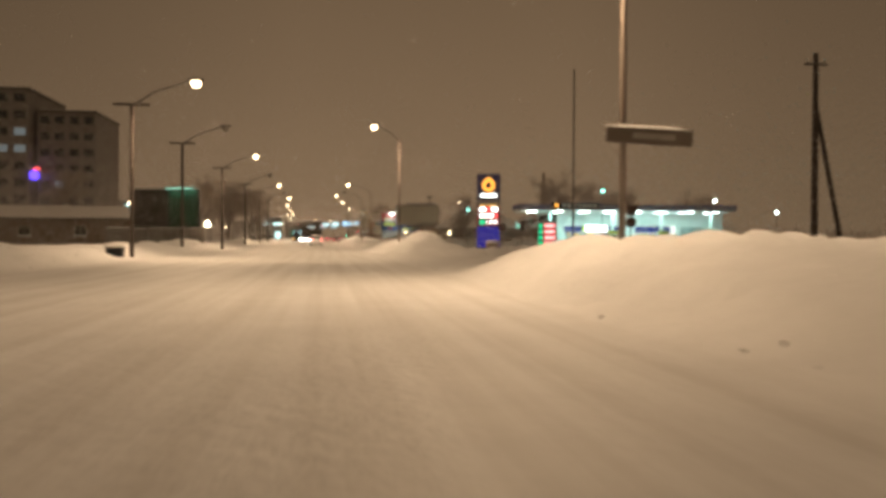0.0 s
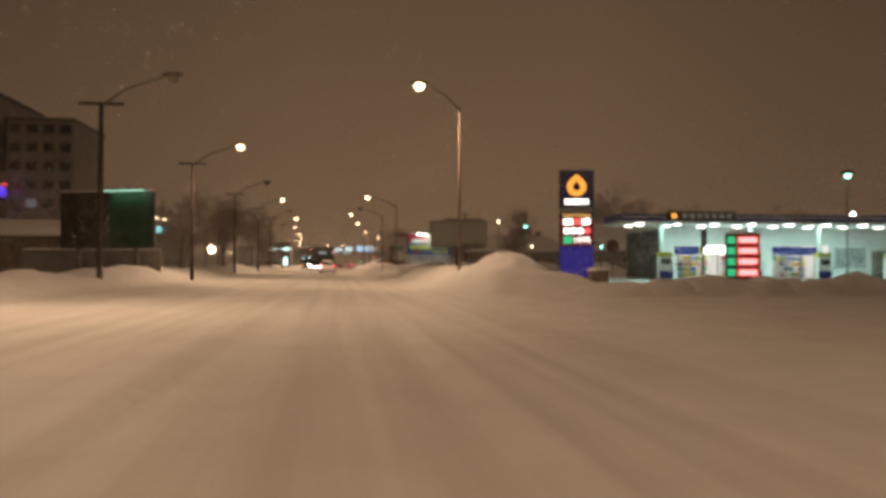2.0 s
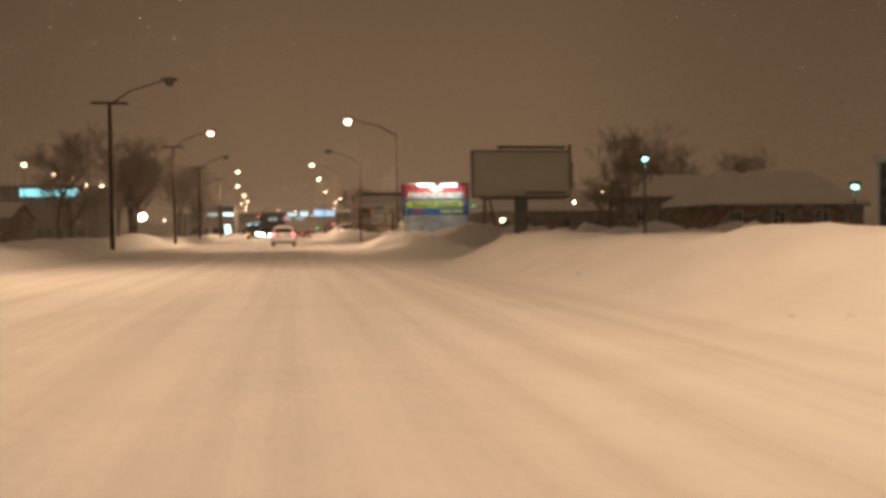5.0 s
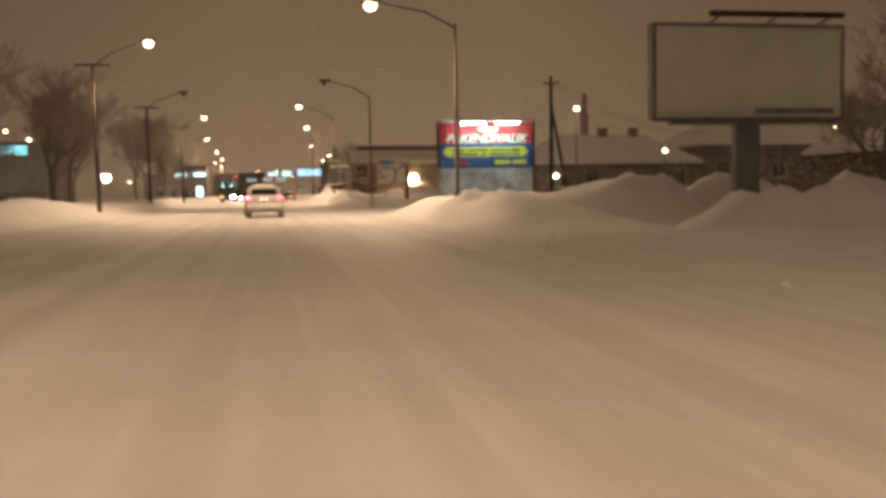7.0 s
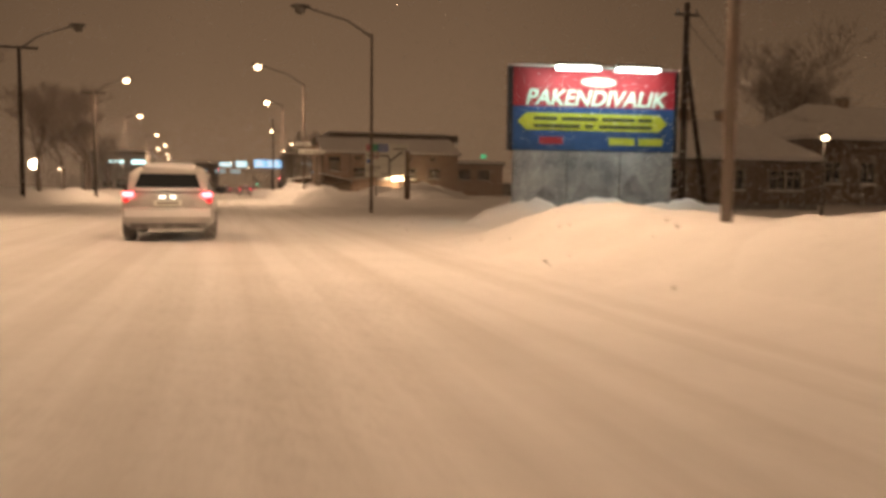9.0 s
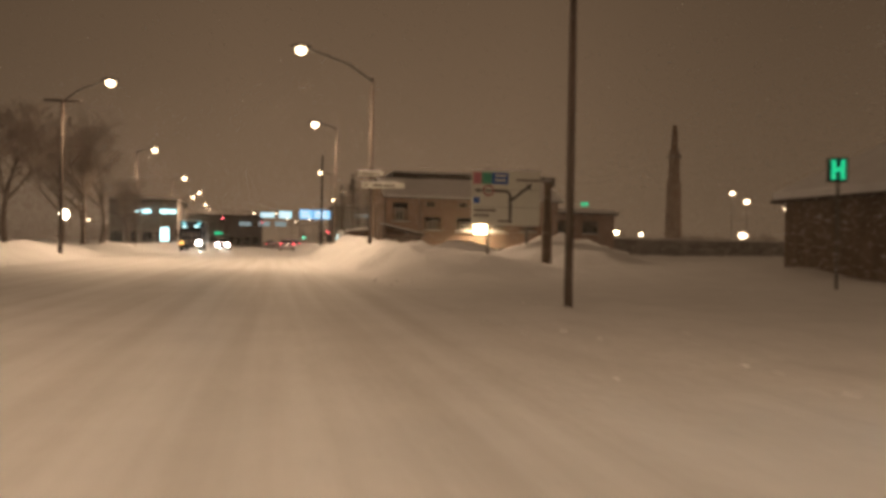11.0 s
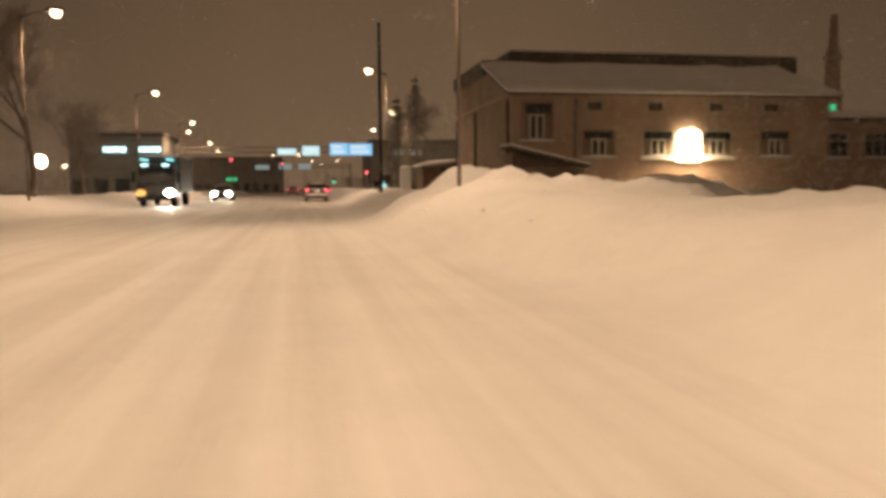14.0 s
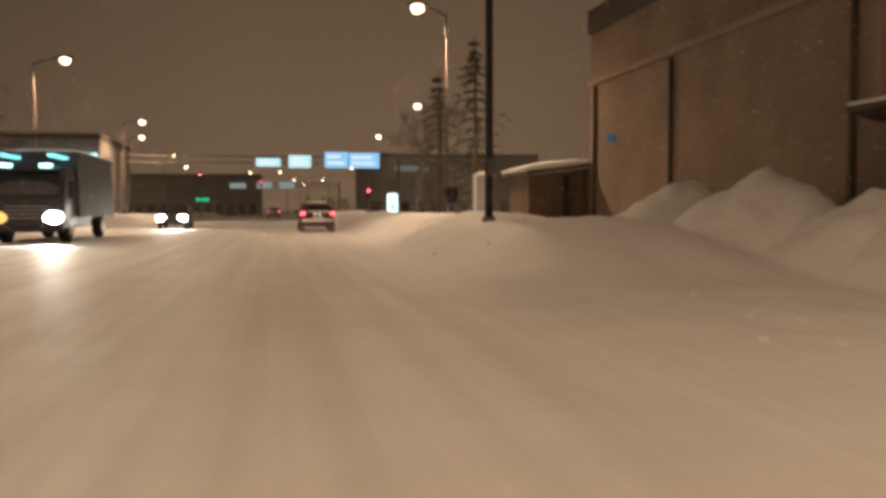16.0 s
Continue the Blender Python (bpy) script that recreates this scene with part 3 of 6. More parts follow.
def station_canopy():
    t = thing("fuel_canopy", pose(18.3, 74.0, 0, 0, 0, -3), "white flat fuel canopy with a blue edge and lit soffit", "canopy")
    L, D = 21.2, 4.2
    part("deck", box(B(), 0, 0, 3.85, L, D, 4.05, bevel=0.04), WHITE, t)
    part("soffit", box(B(), 0.1, 0.1, 3.82, L - 0.1, D - 0.1, 3.846), WHITE, t)
    for a, b, c, d in ((-0.06, -0.06, L + 0.06, 0.0), (-0.06, 0.0, 0.0, D), (L, 0.0, L + 0.06, D)):
        part("fascia", box(B(), a, b, 4.0, c, d, 4.45, bevel=0.02), BLUE, t, "blue edge board")
    part("fascia_stripe", box(B(), -0.08, -0.085, 4.2, L, -0.065, 4.3), WHITE, t)
    part("sign_board", box(B(), 2.9, -0.16, 4.02, 7.6, -0.09, 4.62, bevel=0.02), NAVY, t, "dark lettering board")
    part("badge", ball(B(), (3.4, -0.18, 4.32), 0.2, (1, 0.2, 1)), G_ORANGE, t, "orange badge", smooth=True)
    for n in range(7):
        part("letter_bar", box(B(), 3.95 + n * 0.5, -0.185, 4.16, 4.3 + n * 0.5, -0.162, 4.48, bevel=0.02), WHITE, t)
    for x in (3.2, 9.4, 14.3, 19.4):
        part("column", tube(B(), [(x, 1.6, -0.1), (x, 1.6, 3.84)], [0.14, 0.14], 12), WHITE, t, smooth=True)
    for n in range(16):
        x, y = 1.2 + (n % 8) * 2.6, 0.7 + (n // 8) * 2.3
        part("downlight", box(B(), x, y, 3.77, x + 0.45, y + 0.45, 3.822, bevel=0.01), G_COOL, t, "lit square downlight")
    snow_cap(0, 0, L, D, 4.04, 0.32, t, 11, 0.0)
    light("canopy_light", "AREA", t.matrix_world @ pose(10.6, 2.1, 3.7), 560, (0.45, 1.0, 0.90), (19, 3))
    return t


station_canopy()


def fuel_pump(x, y):
    t = thing("fuel_pump", pose(x, y, 0), "white and blue fuel pump on a snowy island", "fuel pump", "pumps under the canopy")
    part("island", box(B(), -0.9, -0.5, -0.05, 0.9, 0.5, 0.16, bevel=0.04), CONCRETE, t)
    part("body", box(B(), -0.45, -0.25, 0.15, 0.45, 0.25, 1.65, bevel=0.04), WHITE, t)
    part("display", box(B(), -0.32, -0.27, 1.15, 0.32, -0.252, 1.5), PANE, t)
    part("blue_skirt", box(B(), -0.46, -0.262, 0.2, 0.46, -0.252, 0.7), BLUE, t, "blue skirt")
    part("header", box(B(), -0.5, -0.2, 1.65, 0.5, 0.2, 1.95, bevel=0.03), PRINT_YELLOW, t, "yellow header")
    part("hose", tube(B(), [(0.47, 0, 1.5), (0.7, -0.1, 1.0), (0.62, -0.1, 0.5), (0.5, 0, 0.9)], [0.025] * 4, 6), RUBBER, t, smooth=True)
    return t


for fx in (21.6, 27.8, 32.7, 37.6):
    fuel_pump(fx, 75.2 - (fx - 18) * 0.05)


def station_shop():
    t = thing("station_shop", pose(23.4, 79.4, 0, 0, 0, -3), "white flat-roofed filling station shop with a bright glazed front", "shop")
    L, D, H = 17.6, 9.0, 3.75
    part("floor_slab", box(B(), 0, 0, -0.05, L, D, 0.1), CONCRETE, t)
    part("rear_wall", box(B(), 0, D - 0.2, 0.1, L, D, H), WHITE, t)
    # shade of the unlit side is put into this wall's colour
    part("side_wall", box(B(), 0.0, 0.2, 0.1, 0.2, D - 0.2, H), SHADED_WALL, t, "side wall coloured dark for shade")
    part("corner_pier", box(B(), 0.0, 0.0, 0.1, 0.2, 0.2, H), WHITE, t)
    part("side_wall", box(B(), L - 0.2, 0.0, 0.1, L, D - 0.2, H), WHITE, t)
    part("roof", box(B(), -0.1, -0.1, H, L + 0.1, D + 0.1, H + 0.2, bevel=0.03), WHITE, t)
    part("lintel", box(B(), 0.2, 0, 2.55, L - 0.2, 0.2, H), WHITE, t)
    for a, b in ((0.2, 1.0), (7.2, 8.2), (12.6, L - 0.2)):
        part("front_wall", box(B(), a, 0, 0.1, b, 0.2, 2.55), WHITE, t)
    for a, b in ((1.0, 7.2), (8.2, 12.6)):
        n = round((b - a) / 1.1)
        for k in range(n):
            x0, x1 = a + (b - a) * k / n, a + (b - a) * (k + 1) / n
            pane = part("pane", box(B(), x0 + 0.03, 0.09, 0.15, x1 - 0.03, 0.1, 2.5), CLEAR, t)
            pane.visible_shadow = False
            part("mullion", box(B(), x0 - 0.03, 0.05, 0.1, x0 + 0.03, 0.15, 2.55), STEEL, t)
    for a, b in ((0.8, 2.6), (5.4, 7.0), (8.2, 12.0)):
        part("blue_band", box(B(), a, -0.05, 1.85, b, 0.0, 2.45), BLUE, t, "blue sign band")
    part("lit_band", box(B(), 3.0, -0.06, 1.95, 5.2, 0.0, 2.5, bevel=0.02), G_WHITE, t, "lit white sign band")
    part("yellow_tag", box(B(), 2.62, -0.05, 1.95, 2.98, 0.0, 2.45), PRINT_YELLOW, t)
    part("door", box(B(), 15.9, -0.04, 0.1, 17.0, 0.0, 2.2, bevel=0.02), STEEL, t, "grey steel side door")
    part("wall_panel", box(B(), 13.0, -0.03, 0.9, 15.4, 0.0, 2.4), GREY_SHEET, t)
    part("lit_ceiling", box(B(), 0.4, 1.0, 3.4, 14.0, 7.0, 3.44), G_WHITE, t, "bright shop ceiling lights")
    part("inner_wall", box(B(), 14.2, 0.2, 0.1, 14.35, D - 0.2, H), WHITE, t)
    snow_cap(-0.1, -0.1, L + 0.1, D + 0.1, H + 0.19, 0.3, t, 13, 0.0)
    light("shop_light", "AREA", t.matrix_world @ pose(7, 3.5, 3.3), 260, (0.95, 1.0, 0.9), (12, 4))
    return t


shop = station_shop()
rng = random.Random(5)
GOODS = [material("goods_" + n, c, 0.5, vary=0.2) for n, c in (("red", (0.5, 0.04, 0.03)), ("yellow", (0.7, 0.5, 0.05)), ("white", (0.75, 0.75, 0.72)), ("green", (0.05, 0.3, 0.08)), ("blue", (0.04, 0.1, 0.4)))]
for n in range(6):
    sh = thing("shop_shelf", shop.matrix_world @ pose(1.4 + n * 2.0, 2.2 + (n % 2) * 1.6, 0.1), "white shop shelf packed with coloured goods", "shelf", "shelves in the shop")
    part("shelf_back", box(B(), 0, 0.3, 0, 1.5, 0.34, 1.7), WHITE, sh)
    for k in range(4):
        part("shelf_board", box(B(), 0, 0, 0.1 + k * 0.42, 1.5, 0.3, 0.13 + k * 0.42), WHITE, sh)
        for g in range(5):
            h = rng.uniform(0.18, 0.34)
            part("packet", box(B(), 0.04 + g * 0.29, 0.04, 0.131 + k * 0.42, 0.28 + g * 0.29, 0.26, 0.131 + k * 0.42 + h, bevel=0.015), rng.choice(GOODS), sh)

# poles, signs and lamps at the mouth of the station
def lamp_mast(x, y, h, glow_mat, power=0, color=COOL, label="slim area light mast with a small cold lamp", r=0.07, size=0.28):
    t = thing("lamp_mast", pose(x, y, ground_at(x, y) - 0.05), label, "lamp mast", "small lamps beyond the street")
    part("mast", tube(B(), [(0, 0, 0), (0, 0, h)], [r, r * 0.7], 8), STEEL, t, smooth=True)
    head = part("lamp_head", box(B(), -size, -0.2, h, size, 0.15, h + 0.12, bevel=0.03), DARK, t)
    part("lamp_glass", ball(B(), (0, -0.05, h - size * 0.56), 1, (size * 0.78, size * 0.78, size * 0.56), 18), glow_mat, head, "glowing lamp glass", smooth=True)
    if power:
        light("mast_light", "SPOT", pose(x, y, ground_at(x, y) + h - 0.3), power, color, 0.15, 150)
    return t


for x, y, h in ((47.0, 92.0, 6.0), (60.0, 100.0, 5.0)):
    lamp_mast(x, y, h, G_COOL)
lamp_mast(17.3, 97.2, 4.8, G_TEALHOT, label="slim yard lamp mast with a teal lamp by a bare tree", size=0.17)
lamp_mast(20.9, 86.0, 2.6, G_TEALHOT, label="low cold lamp beside the filling station shop", size=0.14)
lamp_mast(52.4, 148.4, 6.6, SODIUM_GLOW, label="warm yard lamp on a mast before the large house", size=0.26)
lamp_mast(17.8, 50.0, 4.3, G_TEALHOT, r=0.03, size=0.13)

t = thing("mast", pose(10.12, 31.9, 0.5), "thin dark mast in a weighted foot", "mast")
part("pole", tube(B(), [(0, 0, 0), (0, 0, 7.6)], [0.05, 0.035], 8), STEEL, t, smooth=True)
part("foot", box(B(), -0.14, -0.14, -0.2, 0.14, 0.14, 0.42, bevel=0.04), DARK, t)


def round_sign(x, y, z, r, label, turn=-12, upper=False):
    t = thing("traffic_sign", pose(x, y, ground_at(x, y) - 0.1, 0, 0, turn), label, "traffic sign", "round signs at the station")
    part("post", tube(B(), [(0, 0, 0), (0, 0, z + r + (0.5 if upper else 0))], [0.035, 0.035], 8), STEEL, t, smooth=True)
    bm = B()
    bmesh.ops.create_cone(bm, cap_ends=True, segments=32, radius1=r, radius2=r, depth=0.03)
    bmesh.ops.transform(bm, matrix=pose(0, -0.06, z, 90, 0, 0), verts=bm.verts)
    part("plate", bm, SIGN_BACK, t, "dark back of the plate")
    if upper:
        part("upper_plate", prism(B(), [(-0.36, z + r + 0.55), (-0.14, z + r + 0.06), (0.14, z + r + 0.06), (0.36, z + r + 0.55)], -0.075, -0.045), SIGN_BACK, t, "dark back of the upper plate")
    return t


SIGN_BACK = material("rusty_sign_back", (0.10, 0.065, 0.055), 0.7, vary=0.3)
round_sign(12.5, 50.3, 2.1, 0.34, "round traffic sign seen almost edge on", 50)
round_sign(13.5, 34.2, 1.95, 0.24, "traffic sign with two plates seen from behind", -12, True)
round_sign(14.6, 65.5, 2.2, 0.36, "round traffic sign with a dark back by the pylon")


def utility_pole(x, y, h, strut, label="wooden utility pole with a slanting strut"):
    t = thing("utility_pole", pose(x, y, ground_at(x, y) - 0.1), label, "utility pole", "wooden utility poles")
    part("pole", tube(B(), [(0, 0, 0), (0, 0, h * 0.5), (0, 0, h)], [0.15, 0.13, 0.1], 10), POLE, t, smooth=True)
    part("strut", tube(B(), [(strut, 0.2, 0), (0.05, 0.1, h * 0.78)], [0.11, 0.09], 10), POLE, t, smooth=True)
    part("bracket", box(B(), -0.5, -0.05, h - 0.5, 0.5, 0.05, h - 0.4), STEEL, t)
    for k in (-0.4, 0.4):
        part("insulator", tube(B(), [(k, 0, h - 0.4), (k, 0, h - 0.22)], [0.03, 0.045], 8), WHITE, t)
    return t


utility_pole(20.3, 31.0, 9.0, 1.6)
utility_pole(16.73, 129.6, 8.3, 1.3)


def name_board(pole_x, pole_y, x0, x1, z0, z1, tilt, label, bars, face=None):
    """A street name board fixed to a pole; its lettering is unreadable and stands as bars."""
    t = thing("street_name_sign", pose(pole_x, pole_y - 0.14, z0, 0, tilt, -6), label, "street sign", "name boards on poles")
    h = z1 - z0
    part("board", box(B(), x0, -0.05, 0, x1, 0.03, h, bevel=0.015), face or SIGN_WHITE, t)
    part("clamp", box(B(), -0.13, 0.03, h * 0.3, 0.13, 0.2, h * 0.7), STEEL, t)
    for a, b in bars:
        part("letter_bar", box(B(), x0 + a * (x1 - x0), -0.058, h * 0.32, x0 + b * (x1 - x0), -0.052, h * 0.68), CONCRETE, t)
    snow_cap(x0, -0.05, x1, 0.03, h - 0.005, 0.06, t, 3, 0.01)
    return t


name_board(6.3, 16.4, -0.42, 1.42, 3.12, 3.46, 3, "thick dark name board with a snow cap on a pole", [(0.3, 0.8)], ROOF_DARK)
name_board(5.25, 160.7, -0.6, 0.53, 4.16, 4.36, 0, "small white street name board on a lamp pole", [(0.15, 0.85)])
name_board(5.25, 160.7, -0.42, 1.5, 3.6, 3.86, 0, "long white direction board on a lamp pole", [(0.06, 0.13), (0.25, 0.48), (0.52, 0.78)])

# ---- left side by the first stretch ----
t = thing("grit_bin", pose(13.7, 65.2, ground_at(13.7, 65.2)), "rusty brown grit bin under a thick cap of snow", "grit bin")
part("bin_body", box(B(), -0.48, -0.35, -0.1, 0.48, 0.35, 0.74, bevel=0.04), WOOD_DARK, t)
part("bin_lid", box(B(), -0.52, -0.38, 0.73, 0.52, 0.38, 0.8, bevel=0.02), WOOD_DARK, t)
snow_cap(-0.52, -0.38, 0.52, 0.38, 0.79, 0.26, t, 18, 0.02)
t = thing("grit_bin", pose(-9.9, 40.0, ground_at(-9.9, 40) - 0.05), "dark grit bin under a cap of snow", "grit bin")
part("bin_body", box(B(), -0.36, -0.3, 0, 0.36, 0.3, 0.4, bevel=0.04), DARK, t)
part("bin_lid", box(B(), -0.39, -0.33, 0.39, 0.39, 0.33, 0.46, bevel=0.03), DARK, t)
snow_cap(-0.39, -0.33, 0.39, 0.33, 0.45, 0.26, t, 17, 0.02)


def left_billboard():
    t = thing("billboard", pose(-17.1, 75.4, 0, 0, 0, -19), "dark roadside billboard with a green-lit poster", "billboard")
    L = 6.3
    part("panel", box(B(), 0, 0, 2.0, L, 0.3, 5.45, bevel=0.03), DARK, t)
    part("dark_poster", box(B(), 0.1, -0.02, 2.1, 3.3, 0.0, 5.35), GREY_DARK, t, "unlit dark poster")
    part("green_poster", box(B(), 3.4, -0.02, 2.1, L - 0.1, 0.0, 5.35), POSTER_GREEN, t, "dark green poster")
    part("lamp_bar", box(B(), 3.4, -0.75, 5.45, L - 0.1, -0.6, 5.55, bevel=0.02), STEEL, t)
    for x in (3.6, L - 0.3):
        part("bracket", tube(B(), [(x, 0.05, 5.42), (x, -0.66, 5.5)], [0.025, 0.025], 6), STEEL, t)
    part("lamp_tube", box(B(), 3.5, -0.73, 5.40, L - 0.2, -0.62, 5.446), G_SOFTGREEN, t, "lit lamp strip")
    for x in (1.2, L - 1.2):
        part("post", box(B(), x - 0.12, 0.05, -0.1, x + 0.12, 0.28, 2.02), STEEL, t)
    snow_cap(0, 0, L, 0.3, 5.44, 0.12, t, 19, 0.0)
    light("billboard_light", "AREA", t.matrix_world @ look((4.8, -0.42, 5.38), (4.8, 0.0, 5.0)), 5, (0.55, 1.0, 0.75), (2.4, 0.1))


GREY_DARK = material("dim_poster", (0.06, 0.055, 0.05), 0.7, vary=0.5, scale=0.9)
POSTER_GREEN = material("green_poster", (0.03, 0.085, 0.055), 0.6, vary=0.4, scale=0.6)
left_billboard()


def long_fence(x0, y0, x1, y1, h, mat, label):
    L = math.hypot(x1 - x0, y1 - y0)
    t = thing("fence", pose(x0, y0, 0, 0, 0, math.degrees(math.atan2(y1 - y0, x1 - x0))), label, "fence")
    n = max(2, round(L / 2.4))
    for k in range(n):
        part("panel", box(B(), L * k / n + 0.06, -0.05, -0.1, L * (k + 1) / n - 0.06, 0.05, h), mat, t)
    for k in range(n + 1):
        part("post", box(B(), L * k / n - 0.08, -0.08, -0.1, L * k / n + 0.08, 0.08, h + 0.06), mat, t)
    snow_cap(0, -0.08, L, 0.08, h + 0.04, 0.14, t, 23, 0.02)
    return t


long_fence(-20.0, 77.5, -11.0, 74.5, 1.9, CONCRETE, "stained concrete panel fence capped with snow")


def hip_roof(L, D, eave, ridge, hip, over, thick):
    """A hipped roof over L by D: the eaves overhang and the ends slope up to a shorter ridge."""
    bm = B()
    drop = over * (ridge - eave) / (D / 2)
    low = [(-over, -over), (L + over, -over), (L + over, D + over), (-over, D + over)]
    lo = [bm.verts.new((x, y, eave - drop)) for x, y in low]
    up = [bm.verts.new((x, y, eave - drop + thick)) for x, y in low]
    a, b = bm.verts.new((hip, D / 2, ridge + thick)), bm.verts.new((L - hip, D / 2, ridge + thick))
    c, d = bm.verts.new((hip, D / 2, ridge)), bm.verts.new((L - hip, D / 2, ridge))
    for i in range(4):
        j = (i + 1) % 4
        bm.faces.new((lo[i], lo[j], up[j], up[i]))
    for q, e, f in ((up, a, b), (lo, c, d)):
        bm.faces.new((q[0], q[1], f, e))
        bm.faces.new((q[1], q[2], f))
        bm.faces.new((q[2], q[3], e, f))
        bm.faces.new((q[3], q[0], e))
    return bm


def house(x0, y0, x1, y1, eave, ridge, wall, label, windows, chimneys=(), turn=0.0, lit=(), snow=0.28, hip=0.0):
    """A house with a snowed-in pitched or hipped roof; windows are (x, z, w, h) on the side that faces -y."""
    t = thing("house", pose(x0, y0, 0, 0, 0, turn), label, "house")
    L, D = x1 - x0, y1 - y0
    bm = B()
    prism(bm, [(0, -0.1), (L, -0.1), (L, eave), (0, eave)], 0, D)
    part("wall", bm, wall, t)
    part("plinth", box(B(), -0.04, -0.04, -0.1, L + 0.04, 0.0, 0.45), CONCRETE, t)
    if hip:
        part("roof", hip_roof(L, D, eave, ridge, hip, 0.4, 0.12), ROOF_DARK, t)
        part("snow_cap", hip_roof(L, D, eave + 0.125, ridge + 0.13, hip, 0.34, snow), SNOW, t, "lying snow", smooth=False)
    else:
        ang = math.atan2(ridge - eave, D / 2)
        run = math.hypot(ridge - eave, D / 2)
        for s in (0, 1):
            m = Matrix.Translation((0, 0 if not s else D, eave)) @ (pose(0, 0, 0, math.degrees(ang), 0, 0) if not s else pose(L, 0, 0, 0, 0, 180) @ pose(0, 0, 0, math.degrees(ang), 0, 0))
            part("roof", box(B(), -0.3, -0.45, 0.0, L + 0.3, run, 0.12, m), ROOF_DARK, t)
            snow_cap(-0.3, -0.42, L + 0.3, run - 0.15, 0.12, snow, t, 31 + s, 0.0, m)
        for x in (0.0, L):
            bm = B()
            v = [bm.verts.new(p) for p in ((x, 0, eave - 0.01), (x, D, eave - 0.01), (x, D / 2, ridge))]
            bm.faces.new(v)
            r = bmesh.ops.extrude_face_region(bm, geom=bm.faces[:])
            bmesh.ops.translate(bm, vec=(0.12 if x == 0 else -0.12, 0, 0), verts=[q for q in r["geom"] if isinstance(q, bmesh.types.BMVert)])
            part("gable", bm, wall, t)
    for cx, cy in chimneys:
        ch = part("chimney", box(B(), cx - 0.35, cy - 0.35, eave + 0.2, cx + 0.35, cy + 0.35, ridge + 0.9, bevel=0.02), BRICK_SIDE, t)
        part("chimney_cap", box(B(), cx - 0.42, cy - 0.42, ridge + 0.9, cx + 0.42, cy + 0.42, ridge + 1.02, bevel=0.02), CONCRETE, ch)
    for n, (x, z, w, h) in enumerate(windows):
        window(t, x, z, w, h, G_WINDOW if n in lit else None, -0.02, 1)
    return t


house(21.0, 145.0, 36.0, 153.0, 3.2, 5.5, WOOD_DARK, "long low dark wooden house with a snowy roof", [(2, 1.9, 1.2, 1.2), (5, 1.9, 1.2, 1.2), (9, 1.9, 1.2, 1.2), (12, 1.9, 1.2, 1.2), (13.2, 1.9, 1.2, 1.2)], [(7.7, 4.0), (10.7, 4.0)], hip=3.2)
house(39.5, 150.0, 60.0, 160.0, 5.0, 7.6, WOOD_DARK, "large dark wooden house with snow on its broad roof", [(2, 2.6, 1.3, 1.5), (5, 2.6, 1.3, 1.5), (8, 2.6, 1.3, 1.5), (12, 2.6, 1.3, 1.5), (16, 2.6, 1.3, 1.5)], [(7.0, 5.0)], hip=3.6)
house(33.0, 118.0, 47.0, 126.0, 3.0, 5.6, WOOD_LIGHT, "brown boarded house behind the blank billboard", [(2, 1.8, 1.2, 1.1), (6, 1.8, 1.2, 1.1), (10, 1.8, 1.2, 1.1)], [(5.0, 4.0)], hip=2.6)
house(-32.0, 80.0, -18.0, 88.0, 2.9, 4.0, WOOD_DARK, "low dark shed with a snowy roof by the fence", [(4, 1.7, 1.0, 0.9), (9, 1.7, 1.0, 0.9)])
house(-41.0, 150.0, -30.0, 158.0, 3.0, 4.6, WOOD_LIGHT, "small brown house among bare trees", [(3, 1.8, 1.1, 1.1), (7.5, 1.8, 1.1, 1.1)])


def office_block(x0, y0, x1, y1, h, storeys, cols, label, lit, turn=0):
    t = thing("office_block", pose(x0, y0, 0, 0, 0, turn), label, "building")
    L, D = x1 - x0, y1 - y0
    part("wall", box(B(), 0, 0, -0.1, L, D, h), CONCRETE, t)
    part("roof", box(B(), -0.2, -0.2, h, L + 0.2, D + 0.2, h + 0.5), ROOF_DARK, t)
    snow_cap(0, 0, L, D, h + 0.49, 0.3, t, 41, 0.0)
    for s in range(storeys):
        for c in range(cols):
            w, sh = L / cols, h / storeys
            win = part("window", box(B(), c * w + w * 0.14, -0.06, s * sh + sh * 0.3, (c + 1) * w - w * 0.14, 0.0, s * sh + sh * 0.82), STEEL, t)
            part("pane", box(B(), c * w + w * 0.18, -0.08, s * sh + sh * 0.34, (c + 1) * w - w * 0.18, -0.062, s * sh + sh * 0.78), lit[1] if (s, c) in lit[0] else PANE, win)
    return t


G_DIM = glow("dim_office_light", (0.55, 0.72, 0.85), 0.1)
office_block(-78.0, 168.0, -58.0, 190.0, 30.0, 9, 6, "tall dark office block with a few dim windows", ({(6, 2), (5, 4), (5, 5), (6, 5)}, G_DIM))
office_block(-57.0, 170.0, -46.0, 188.0, 26.0, 8, 4, "dark office block beside the taller one", ({(3, 1)}, G_DIM))
t = thing("neon_sign", pose(-56.8, 167.4, 13.3), "small round violet and red neon sign on an office wall", "sign")
part("disc", ball(B(), (0, 0, 0), 0.95, (1, 0.2, 1)), G_VIOLET, t, "violet disc", smooth=True)
part("red_bar", box(B(), -0.2, -0.15, 0.95, 1.1, 0.15, 1.5, bevel=0.05), G_REDHOT, t, "red bar")
part("bracket", box(B(), -0.2, 0.2, -0.2, 0.2, 0.7, 0.2), STEEL, t)

